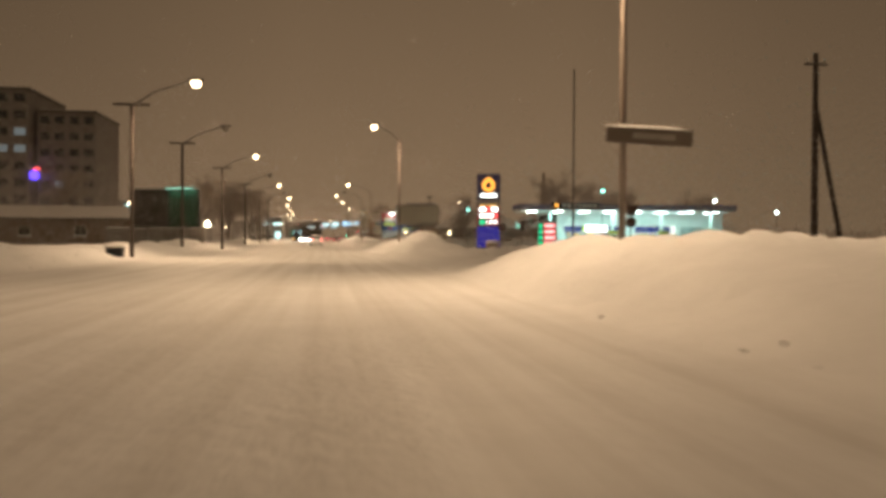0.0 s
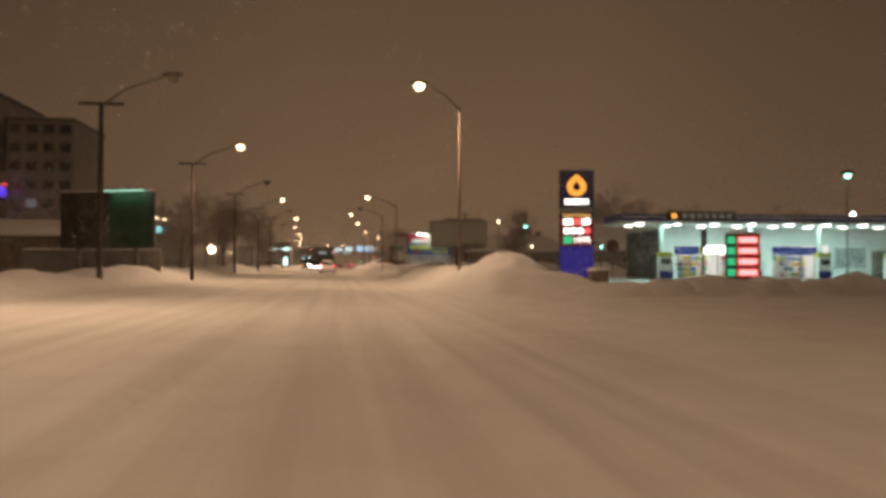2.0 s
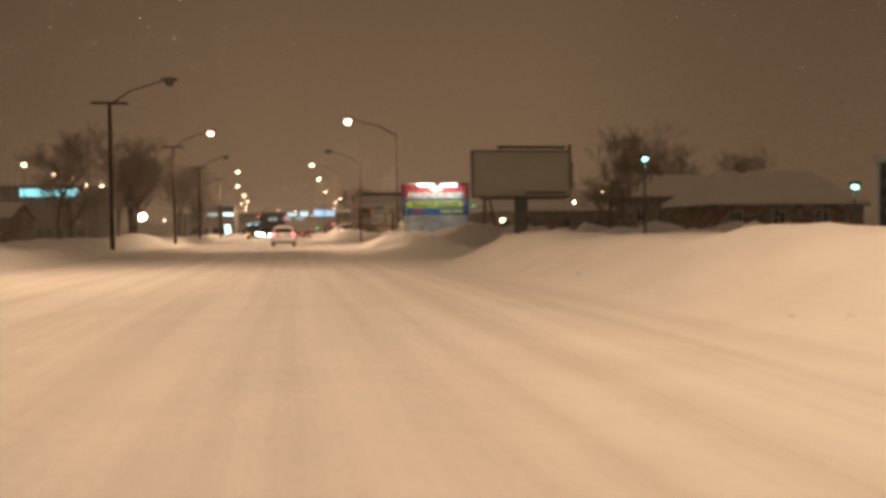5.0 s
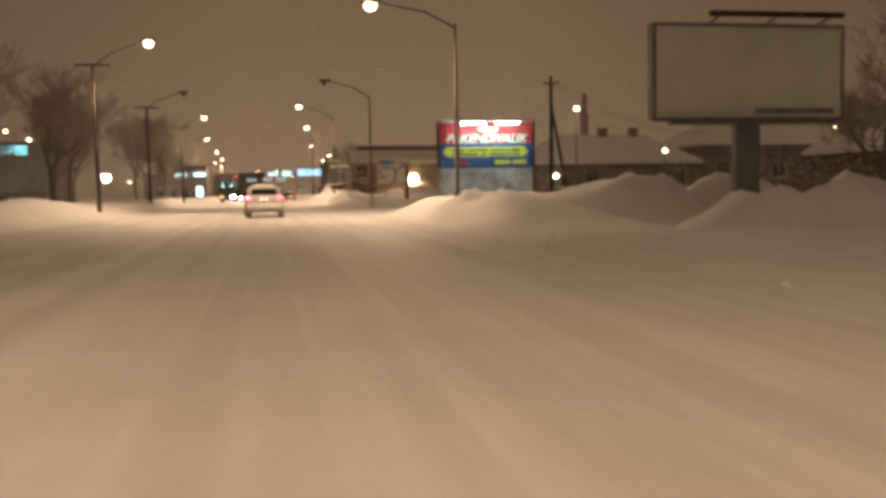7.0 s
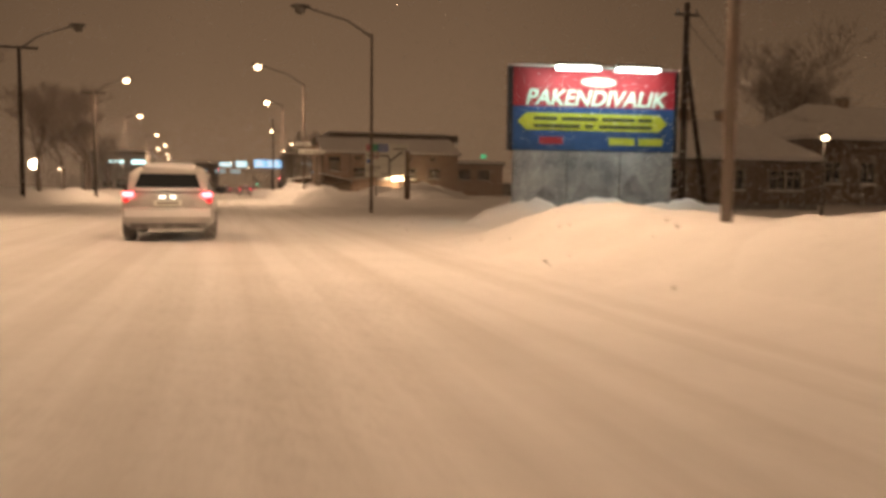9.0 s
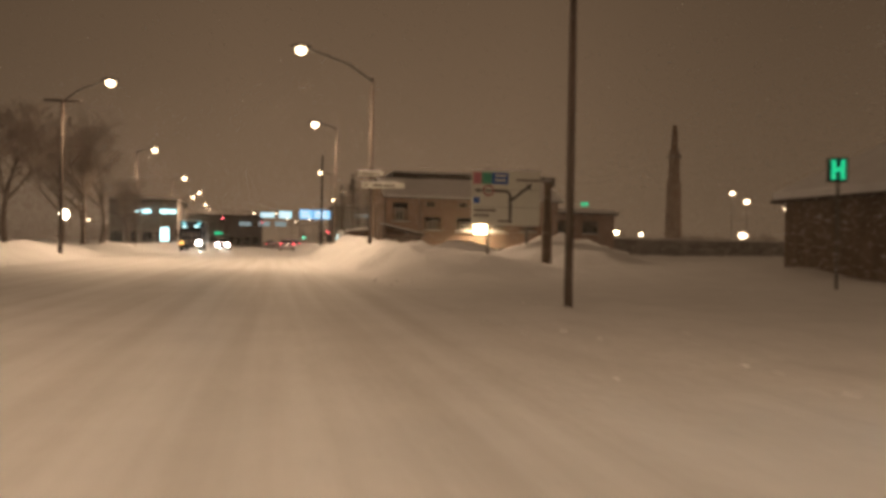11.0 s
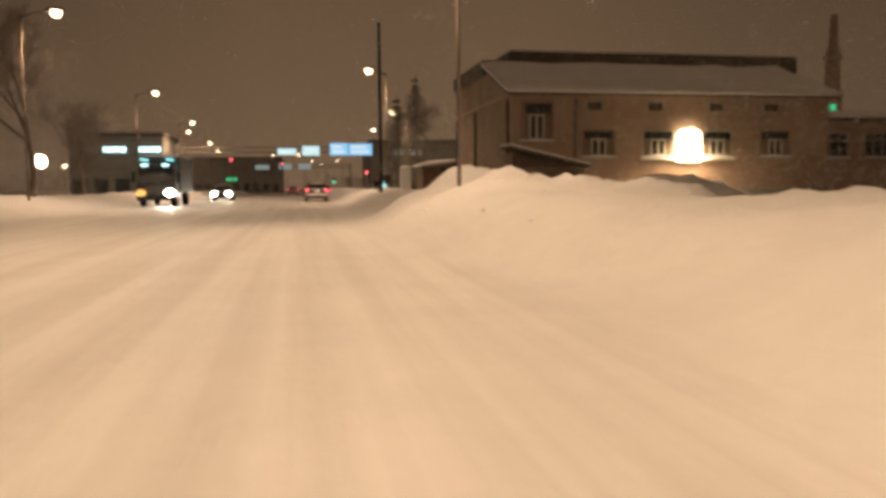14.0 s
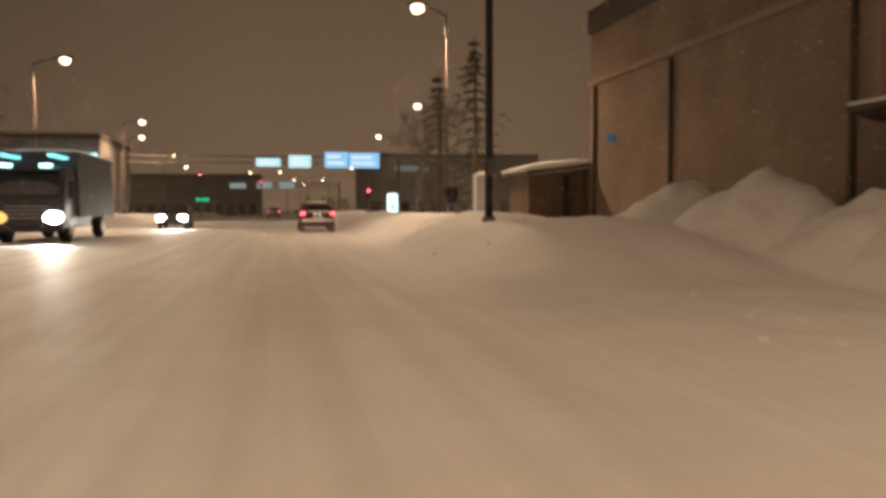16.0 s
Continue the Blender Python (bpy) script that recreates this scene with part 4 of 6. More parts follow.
# ---- blank and lit billboards on the right ----
def blank_billboard():
    t = thing("billboard", pose(8.6, 99.8, 0, 0, 0, -3), "large blank weathered billboard on a single leg", "billboard")
    L = 5.45
    part("poster", box(B(), 0.08, -0.03, 2.83, L - 0.03, 0.0, 5.24), BLANK, t, "faded blank poster")
    part("backing", box(B(), 0, 0.0, 2.8, L, 0.25, 5.28, bevel=0.02), STEEL, t)
    for a, b, c, d in ((0, 2.75, 0.1, 5.28), (L - 0.05, 2.75, L, 5.28), (0.1, 5.22, L - 0.05, 5.28), (0.1, 2.75, L - 0.05, 2.85)):
        part("border", box(B(), a, -0.08, b, c, 0.0, d), STEEL, t)
    part("lower_strip", box(B(), 2.9, -0.04, 2.95, L - 0.25, -0.031, 3.1), CONCRETE, t, "dark printed strip")
    part("lamp_bar", box(B(), 1.3, -0.7, 5.35, 5.0, -0.55, 5.48, bevel=0.02), DARK, t, "unlit lamp bar")
    for x in (1.6, 3.2, 4.7):
        part("bracket", tube(B(), [(x, 0.1, 5.27), (x, -0.6, 5.4)], [0.03, 0.03], 6), STEEL, t)
    part("leg", box(B(), L / 2 - 0.35, 0.0, -0.1, L / 2 + 0.35, 0.25, 2.8, bevel=0.03), STEEL, t)
    part("catwalk", box(B(), 0.4, -0.5, 2.65, L - 0.4, -0.08, 2.72), STEEL, t)
    snow_cap(0, 0.0, L, 0.25, 5.27, 0.1, t, 47, 0.0)


blank_billboard()


def shop_billboard():
    t = thing("billboard", pose(8.8, 127.0, 0, 0, 0, -6), "colourful lit shop billboard above a stained grey panel", "billboard")
    L = 5.6
    part("frame_board", box(B(), -0.15, 0.0, 2.4, L + 0.15, 0.25, 5.15, bevel=0.02), DARK, t)
    part("blue_field", box(B(), 0, -0.02, 2.42, L, 0.0, 3.85), PRINT_BLUE, t, "blue printed field")
    part("red_field", box(B(), 0, -0.02, 3.85, L, 0.0, 5.1), RED, t, "red printed field")
    bm = prism(B(), [(0.15, 3.36), (0.45, 3.08), (5.05, 3.08), (5.35, 3.36), (5.05, 3.64), (0.45, 3.64)], -0.035, -0.021)
    part("yellow_arrow", bm, PRINT_YELLOW, t, "yellow-green arrow band")
    for z, bars in ((3.44, ((0.7, 1.5), (1.65, 2.9), (3.05, 4.2), (4.3, 4.8))), (3.2, ((0.7, 2.3), (2.45, 2.75), (2.95, 4.8)))):
        for a, b in bars:
            part("letter_bar", box(B(), a, -0.045, z - 0.05, b, -0.036, z + 0.08), PRINT_INK, t)
    text_mesh("sign_lettering", "PAKENDIVALIK", 0.72, PRINT_WHITE, t, pose(L / 2, -0.04, 4.12) @ UPRIGHT, 0.012, 4.9, 0.25, 0.012)
    part("cloud_shape", ball(B(), (2.9, -0.03, 4.68), 1, (0.62, 0.02, 0.16), 20), PRINT_WHITE, t, "pale oval mark", smooth=True)
    for a, b in ((0.9, 1.7), (3.3, 4.2), (4.35, 5.2)):
        part("small_print", box(B(), a, -0.035, 2.62, b, -0.022, 2.86), RED if a < 1 else PRINT_YELLOW, t)
    for k in range(3):
        part("grey_panel", box(B(), k * L / 3 + 0.02, 0.0, -0.1, (k + 1) * L / 3 - 0.02, 0.12, 2.4), GREY_SHEET, t, "stained grey sheet")
    rng = random.Random(14)
    for x, w, h in ((1.1, 0.42, 0.5), (2.75, 0.75, 1.15), (4.2, 0.62, 0.95)):
        rim = [(x + w * (1 - 2 * k / 14) * rng.uniform(0.85, 1.1), 0.75 + h * (1 - abs(1 - 2 * k / 14) ** 1.5) * rng.uniform(0.82, 1.08)) for k in range(15)]
        part("printed_peak", prism(B(), [(x - w, 0.7), (x + w, 0.7)] + rim, -0.014, -0.003), GREY_PRINT, t, "dark smudged print")
    for x in (1.9, 3.9):
        part("lamp_arm", tube(B(), [(x, 0.1, 5.12), (x, -0.5, 5.2), (x, -0.85, 5.12)], [0.025] * 3, 6), STEEL, t, smooth=True)
        lamp = part("floodlight", box(B(), x - 0.72, -1.02, 5.04, x + 0.72, -0.72, 5.14, bevel=0.02), STEEL, t)
        part("tube", box(B(), x - 0.7, -1.035, 4.94, x + 0.7, -0.75, 5.036, bevel=0.02), G_COOL, lamp, "lit tube")
    snow_cap(-0.15, 0.0, L + 0.15, 0.25, 5.14, 0.1, t, 53, 0.0)
    light("board_light", "AREA", t.matrix_world @ look((2.9, -0.9, 4.9), (2.9, 0.0, 4.0)), 90, (0.8, 1.0, 0.95), (4.0, 0.25))


shop_billboard()
lamp_mast(24.2, 144.0, 8.0, SODIUM_GLOW, label="tall area light mast with a warm lamp", size=0.3)
lamp_mast(22.2, 143.6, 2.3, G_WARM, label="low warm yard lamp by the houses", size=0.26)
lamp_mast(27.0, 134.0, 3.8, G_WARM, label="warm lamp on a short mast by the houses", size=0.2)

# two lamp masts stand in for the headlights of a car on the side street
lamp_mast(57.5, 250.0, 3.7, G_WARM, label="far warm lamp in place of a car headlight", size=0.6)
lamp_mast(63.0, 252.0, 3.4, G_WARM, label="far warm lamp in place of a car headlight", size=0.4)
t = thing("lit_sign", pose(15.9, 143.5, ground_at(15.9, 143.5) - 0.05, 0, 0, -20), "small green lit sign on a slim post", "sign")
part("post", tube(B(), [(0, 0, 0), (0, 0, 3.0)], [0.04, 0.04], 8), STEEL, t, smooth=True)
part("sign_case", box(B(), -0.26, 0.0, 3.0, 0.26, 0.14, 3.66, bevel=0.02), DARK, t)
for k in (-0.12, 0.12):
    part("sign_bar", box(B(), k - 0.06, -0.03, 3.06, k + 0.06, 0.0, 3.6, bevel=0.01), G_GREEN, t, "lit green bar")
part("sign_bar", box(B(), -0.06, -0.028, 3.27, 0.06, 0.0, 3.39), G_GREEN, t, "lit green bar")
for n, (dx, dz) in enumerate(((-0.4, 8.0), (0.4, 8.0))):
    t = thing("overhead_wire", pose(16.73 + dx, 129.6, 0), "thin dark wire sagging from a pole to a house", "wire", "wires from the wooden pole")
    pts = [(22.9 * k / 14, 20.5 * k / 14, dz + (6.2 - dz) * k / 14 - 1.0 * 4 * (k / 14) * (1 - k / 14)) for k in range(15)]
    part("cable", tube(B(), pts, [0.012] * 15, 5), RUBBER, t)

# ---- direction sign at the junction ----
def direction_sign():
    t = thing("direction_sign", pose(9.22, 157.7, 0, 0, 0, -5), "large white direction sign with a forked arrow on two posts", "road sign")
    W, z0, z1 = 3.0, 1.97, 4.3
    part("board", box(B(), 0, 0, z0, W, 0.06, z1, bevel=0.02), SIGN_WHITE, t)
    for x in (0.75, 2.45):
        part("post", tube(B(), [(x, 0.12, -0.1), (x, 0.12, z1 + 0.12)], [0.06, 0.06], 10), STEEL, t, smooth=True)
    for k in (2.75, 3.5):
        part("seam", box(B(), 0.02, -0.004, k, W - 0.02, -0.0005, k + 0.015), CONCRETE, t)
    part("pink_field", box(B(), 0.06, -0.012, 3.74, 0.42, -0.002, 4.24), SIGN_PINK, t, "pink route field")
    part("green_field", box(B(), 0.43, -0.012, 3.74, 0.86, -0.002, 4.24), SIGN_GREEN, t, "green route field")
    part("blue_field", box(B(), 0.87, -0.012, 3.74, 1.58, -0.002, 4.24), SIGN_BLUE, t, "blue route field")
    for z in (3.86, 4.06):
        part("letter_bar", box(B(), 1.0, -0.02, z, 1.48, -0.013, z + 0.09), SIGN_WHITE, t)
    part("arrow_stem", box(B(), 1.62, -0.012, 2.08, 1.75, -0.002, 3.2), SIGN_INK, t)
    bm = B()
    pts = [(1.685, 3.18), (1.64, 3.34), (1.5, 3.44), (0.95, 3.45)]
    for (a, b), (c, d) in zip(pts, pts[1:]):
        m = Matrix.Translation(((a + c) / 2, -0.008, (b + d) / 2)) @ Matrix.Rotation(-math.atan2(d - b, c - a), 4, "Y")
        box(bm, -math.hypot(c - a, d - b) / 2 - 0.02, -0.004, -0.055, math.hypot(c - a, d - b) / 2 + 0.02, 0.004, 0.055, m)
    part("arrow_left", bm, SIGN_INK, t)
    part("arrow_head", prism(B(), [(0.12, 3.45), (0.36, 3.57), (0.3, 3.49), (0.48, 3.49), (0.48, 3.41), (0.3, 3.41), (0.36, 3.33)], -0.014, -0.003), SIGN_INK, t)
    m = Matrix.Translation((2.13, -0.009, 3.38)) @ Matrix.Rotation(-math.atan2(0.72, 0.9), 4, "Y")
    part("arrow_right", box(B(), -0.55, -0.004, -0.06, 0.5, 0.004, 0.06, m), SIGN_INK, t)
    part("arrow_head", prism(B(), [(2.64, 3.8), (2.36, 3.72), (2.52, 3.5)], -0.014, -0.003), SIGN_INK, t)
    bm = B()
    ring = [(0.72 + r * math.cos(a), 3.46 + r * math.sin(a)) for r in (0.24, 0.18) for a in [2 * math.pi * k / 28 for k in range(28)]]
    vs = [bm.verts.new((x, -0.022, z)) for x, z in ring]
    for k in range(28):
        j = (k + 1) % 28
        bm.faces.new((vs[k], vs[j], vs[28 + j], vs[28 + k]))
    part("ban_ring", bm, RED, t, "red prohibition ring")
    bm = B()
    bmesh.ops.create_cone(bm, cap_ends=True, segments=28, radius1=0.18, radius2=0.18, depth=0.01)
    bmesh.ops.transform(bm, matrix=pose(0.72, -0.018, 3.46, 90, 0, 0), verts=bm.verts)
    part("ban_disc", bm, SIGN_WHITE, t)
    part("vehicle_mark", box(B(), 0.6, -0.03, 3.4, 0.84, -0.024, 3.5), SIGN_INK, t)
    part("blue_symbol", box(B(), 0.08, -0.012, 2.92, 0.34, -0.002, 3.16), SIGN_BLUE, t, "small blue symbol")
    for a, b, z in ((0.1, 1.05, 2.56), (0.1, 0.75, 2.34), (1.95, 2.95, 3.88), (1.15, 1.6, 2.1)):
        part("letter_bar", box(B(), a, -0.012, z, b, -0.002, z + 0.1), CONCRETE, t)
    snow_cap(0, 0, W, 0.06, z1 - 0.005, 0.07, t, 59, 0.01)
    return t


direction_sign()
t = thing("signal_column", pose(11.5, 154.5, ground_at(11.5, 154.5) - 0.1, 0, 0, -10), "dark brown roadside column with a wider foot", "column")
part("foot", box(B(), -0.18, -0.16, 0, 0.18, 0.16, 1.75, bevel=0.03), WOOD_DARK, t)
part("shaft", box(B(), -0.14, -0.12, 1.74, 0.14, 0.12, 3.3, bevel=0.02), WOOD_DARK, t)
part("cap", box(B(), -0.17, -0.15, 3.29, 0.17, 0.15, 3.36, bevel=0.02), ROOF_DARK, t)
snow_cap(-0.17, -0.15, 0.17, 0.15, 3.355, 0.08, t, 37, 0.0)


# ---- plastered house at the junction ----
def casement(parent, x, z, w, h, pale, snow=0.08):
    """A wide dark opening with a narrow pale casement of two leaves set in it, a dark transom light above and snow on the sill."""
    win = part("window", box(box(box(box(B(), x - w / 2, -0.06, z - h / 2, x - w / 2 + 0.07, 0.04, z + h / 2), x + w / 2 - 0.07, -0.06, z - h / 2, x + w / 2, 0.04, z + h / 2),
               x - w / 2 + 0.07, -0.06, z + h / 2 - 0.07, x + w / 2 - 0.07, 0.04, z + h / 2), x - w / 2 + 0.07, -0.06, z - h / 2, x + w / 2 - 0.07, 0.04, z - h / 2 + 0.06), pale, parent)
    part("pane", box(B(), x - w / 2 + 0.07, -0.012, z - h / 2 + 0.06, x + w / 2 - 0.07, -0.004, z + h / 2 - 0.07), PANE, win)
    a, b, top = x - w * 0.24, x + w * 0.24, z + h * 0.2
    for x0, x1, z0, z1 in ((a, a + 0.08, z - h / 2 + 0.06, top), (b - 0.08, b, z - h / 2 + 0.06, top), (x - 0.05, x + 0.05, z - h / 2 + 0.06, top), (a + 0.08, x - 0.05, top - 0.08, top), (x + 0.05, b - 0.08, top - 0.08, top),
                           (a + 0.08, x - 0.05, z - h / 2 + 0.06, z - h / 2 + 0.14), (x + 0.05, b - 0.08, z - h / 2 + 0.06, z - h / 2 + 0.14)):
        part("casement_bar", box(B(), x0, -0.045, z0, x1, -0.013, z1), CASEMENT, win, "pale casement bar")
    for x0, x1 in ((x - w / 2 + 0.07, a), (b, x + w / 2 - 0.07)):
        part("side_leaf", box(B(), x0 + 0.015, -0.03, z - h / 2 + 0.07, x1 - 0.015, -0.013, top), WOOD_DARK, win, "dark side leaf")
    part("sill", box(B(), x - w / 2 - 0.08, -0.2, z - h / 2 - 0.06, x + w / 2 + 0.08, -0.01, z - h / 2 - 0.005), TRIM, win)
    bm = B()
    n = 12
    rows = [[bm.verts.new((x + (w / 2 + 0.07) * (2 * k / n - 1), y, z - h / 2 - 0.004 + snow * f * (0.55 + 0.45 * math.sin(math.pi * (k + 0.4) / (n + 0.8)) + 0.2 * noise.noise(Vector((k * 0.6, x, y)))))) for k in range(n + 1)] for y, f in ((-0.22, 0.0), (-0.2, 0.7), (-0.12, 1.1), (-0.065, 1.3), (-0.065, 0.0))]
    for r0, r1 in zip(rows, rows[1:]):
        for k in range(n):
            bm.faces.new((r0[k], r0[k + 1], r1[k + 1], r1[k]))
    part("sill_snow", bm, SNOW, win, "snow heaped on the sill", smooth=True)
    return win


CASEMENT = material("pale_casement_paint", (0.62, 0.58, 0.50), 0.55, vary=0.15, scale=4)
# frames away from the arched lamp, their lack of light painted in brown
SHADED_FRAME = material("shaded_window_frame", (0.20, 0.14, 0.10), 0.7, vary=0.3, scale=4)


def corner_house():
    X0, Y0, L, D, E, R = 10.9, 195.4, 16.1, 13.0, 5.35, 8.1
    t = thing("corner_house", pose(X0, Y0, 0), "old pinkish plastered house with snowy roof and glowing arched lamp", "house")
    part("wall", box(B(), 0, 0, -0.1, L, D, E), PLASTER, t)
    part("plinth", box(B(), -0.05, -0.05, -0.1, L + 0.05, 0.0, 0.9), CONCRETE, t, "grey plinth")
    part("cornice", box(B(), -0.12, -0.14, E - 0.22, L + 0.12, 0.0, E - 0.04, bevel=0.03), PLASTER, t)
    part("side_cornice", box(B(), -0.14, 0.0, E - 0.22, 0.0, D, E - 0.04, bevel=0.03), PLASTER, t)
    part("corner_strip", box(B(), -0.05, -0.045, 0.9, 0.55, 0.0, E - 0.22), PLASTER, t)
    part("downpipe", tube(B(), [(3.0, -0.08, 0.3), (3.0, -0.08, E - 0.3)], [0.05, 0.05], 8), STEEL, t, smooth=True)
    # the front slope, the flat dark upper band and the slope behind
    ang = math.degrees(math.atan2(R - 0.9 - E, 5.0))
    run = math.hypot(R - 0.9 - E, 5.0)
    m = Matrix.Translation((0, 0, E)) @ pose(0, 0, 0, ang, 0, 0)
    part("roof_front", box(B(), -0.35, -0.5, 0, L + 0.35, run, 0.12, m), ROOF_DARK, t)
    snow_cap(-0.35, -0.5, L + 0.35, run, 0.12, 0.3, t, 61, 0.0, m)
    part("roof_band", box(B(), 1.2, 4.75, R - 1.0, L + 1.4, 5.2, R - 0.1, bevel=0.03), ROOF_DARK, t, "dark bare band below the ridge")
    part("roof_flat", box(B(), -0.2, 5.0, R - 1.3, L + 0.3, D - 0.2, R - 0.55), ROOF_DARK, t)
    snow_cap(1.2, 4.9, L + 0.3, D, R - 0.12, 0.22, t, 67, 0.0)
    for x in (0.0, L):
        bm = B()
        v = [bm.verts.new(p) for p in ((x, 0, E - 0.02), (x, D, E - 0.02), (x, D, R - 0.8), (x, 5.1, R - 0.8))]
        bm.faces.new(v)
        r = bmesh.ops.extrude_face_region(bm, geom=bm.faces[:])
        bmesh.ops.translate(bm, vec=(0.15 if x == 0 else -0.15, 0, 0), verts=[q for q in r["geom"] if isinstance(q, bmesh.types.BMVert)])
        part("gable", bm, BRICK_SIDE, t)
    for x in (3.95, 6.95, 10.05, 12.95):
        v = part("attic_vent", box(B(), x - 0.42, -0.04, 4.5, x + 0.42, 0.0, 4.98), TRIM, t)
        part("vent_opening", box(B(), x - 0.36, -0.045, 4.55, x + 0.36, -0.041, 4.93), DARK, v)
        for k in range(3):
            part("slat", box(B(), x - 0.36, -0.06, 4.6 + k * 0.12, x + 0.36, -0.046, 4.64 + k * 0.12), WOOD_DARK, v)
    casement(t, 1.15, 4.0, 1.5, 1.75, SHADED_FRAME)
    casement(t, 4.15, 3.0, 1.55, 1.25, SHADED_FRAME)
    # the two beside the lamp get paler frames, its light put into the colour
    casement(t, 7.12, 2.95, 1.6, 1.4, TRIM, 0.2)
    casement(t, 10.13, 2.95, 1.6, 1.4, TRIM, 0.2)
    casement(t, 13.2, 3.0, 1.5, 1.25, SHADED_FRAME)
    # bright arched lamp window between the two middle ones
    outline = [(8.05, 2.18), (9.2, 2.18), (9.2, 3.36)] + [(8.625 + 0.575 * math.cos(a), 3.36 + 0.34 * math.sin(a)) for a in [math.pi * k / 10 for k in range(1, 10)]] + [(8.05, 3.36)]
    part("arched_lamp", prism(B(), outline, -0.24, -0.03), G_ARCH, t, "glowing arched lamp panel")
    part("lamp_frame", box(B(), 7.85, -0.1, 2.06, 9.4, 0.0, 2.14), TRIM, t)
    light("house_light", "AREA", pose(X0 + 8.6, Y0 - 0.5, 2.9, 20, 0, 0), 240, (1.0, 0.72, 0.40), (1.2, 1.0))
    # side towards the street
    part("side_facade", box(B(), -0.04, 0.01, -0.1, 0.0, D, E - 0.23), RENDER_DARK, t, "blank dark rendered side")
    for y in (0.5, 7.3, 12.4):
        part("downpipe", tube(B(), [(-0.1, y, 0.3), (-0.1, y, E - 0.3)], [0.06, 0.06], 8), ROOF_DARK, t, smooth=True)
    # lean-to over the basement stairs
    m = Matrix.Translation((-0.6, -1.7, 2.75)) @ Matrix.Rotation(radians(13), 4, "Y")
    part("lean_to_roof", box(B(), 0, 0, 0, 3.8, 1.75, 0.1, m), ROOF_DARK, t)
    snow_cap(0, 0, 3.8, 1.75, 0.1, 0.16, t, 71, 0.0, m)
    part("lean_to_wall", box(B(), -0.4, -1.5, -0.1, 2.9, -1.4, 1.9), WOOD_DARK, t)
    part("lean_to_side", box(B(), -0.4, -1.4, -0.1, -0.3, -0.06, 2.5), WOOD_DARK, t)
    # lower wing
    part("wing_wall", box(B(), L, 1.2, -0.1, L + 6.2, 9.0, 4.2), PLASTER, t)
    part("wing_roof", box(B(), L, 0.9, 4.2, L + 6.5, 9.3, 4.4), ROOF_DARK, t)
    snow_cap(L + 0.05, 0.9, L + 6.5, 9.3, 4.39, 0.4, t, 73, 0.0)
    for x in (L + 1.2, L + 3.7):
        window(t, x, 3.0, 1.5, 1.2, None, 1.18, 2)
    part("wall_plate", box(B(), -0.28, 11.0, 3.15, -0.04, 11.06, 3.38, bevel=0.02), SIGN_BLUE_LIT, t, "small lit blue plate")
    return t


corner_house()
t = thing("factory_chimney", pose(70.6, 255.0, 0), "tall slender stepped brick chimney far behind the house", "chimney")
part("shaft_base", tube(B(), [(0, 0, -0.1), (0, 0, 13.0)], [1.5, 1.2], 10), BRICK_SIDE, t)
part("shaft", tube(B(), [(0, 0, 12.95), (0, 0, 18.6)], [1.0, 0.85], 10), BRICK_SIDE, t)
part("collar", tube(B(), [(0, 0, 17.2), (0, 0, 17.7)], [1.15, 1.15], 10), CONCRETE, t)
part("upper_shaft", tube(B(), [(0, 0, 18.55), (0, 0, 21.5), (0, 0, 23.0)], [0.6, 0.5, 0.4], 10), BRICK_SIDE, t)
t = thing("roof_sign", pose(32.9, 203.4, 4.78), "small green lit sign on a snowy roof edge", "sign")
for k in (-0.21, 0.21):
    part("sign_figure", box(B(), k - 0.17, 0, 0.62, k + 0.17, 0.08, 1.06, bevel=0.05), G_GREEN, t, "glowing green figure")
part("sign_post", box(B(), -0.04, 0.02, -0.4, 0.04, 0.06, 0.76), STEEL, t)
long_fence(33.5, 199.0, 58.0, 203.0, 2.0, CONCRETE, "pale concrete fence beyond the house")
for x, y, h, size, power in ((74.0, 242.0, 10.2, 0.5, 0), (77.0, 242.5, 9.0, 0.6, 0), (75.4, 241.0, 3.6, 0.85, 4000), (83.6, 241.5, 7.9, 0.45, 0)):
    lamp_mast(x, y, h, SODIUM_GLOW, power, SODIUM, "yard lamp mast with a bright warm lamp", size=size)


# ---- shelter, cabinet and signs past the house ----
def shelter():
    t = thing("wooden_shelter", pose(8.8, 208.5, ground_at(8.8, 208.5) - 0.2, 0, 0, 2), "small boarded shelter with a sloping snowy roof", "shelter")
    for k in range(12):
        part("board", box(B(), k * 0.21 + 0.01, 0, 0, k * 0.21 + 0.2, 0.05, 1.75 + 0.025 * k, bevel=0.006), WOOD_LIGHT, t)
    part("side_wall", box(B(), 0, 0.05, 0, 0.06, 2.0, 1.72), WOOD_LIGHT, t)
    part("side_wall", box(B(), 2.46, 0.05, 0, 2.52, 2.0, 2.02), WOOD_LIGHT, t)
    part("rear_wall", box(B(), 0.06, 1.95, 0, 2.46, 2.0, 1.75), WOOD_LIGHT, t)
    part("door_gap", box(B(), 1.2, -0.03, 0.1, 1.42, 0.0, 1.75), DARK, t, "dark door gap")
    m = Matrix.Translation((-0.2, -0.35, 1.76)) @ Matrix.Rotation(radians(-6.5), 4, "Y")
    part("roof", box(B(), 0, 0, 0, 2.9, 2.6, 0.1, m), ROOF_DARK, t)
    snow_cap(0, 0, 2.9, 2.6, 0.1, 0.24, t, 79, 0.0, m)


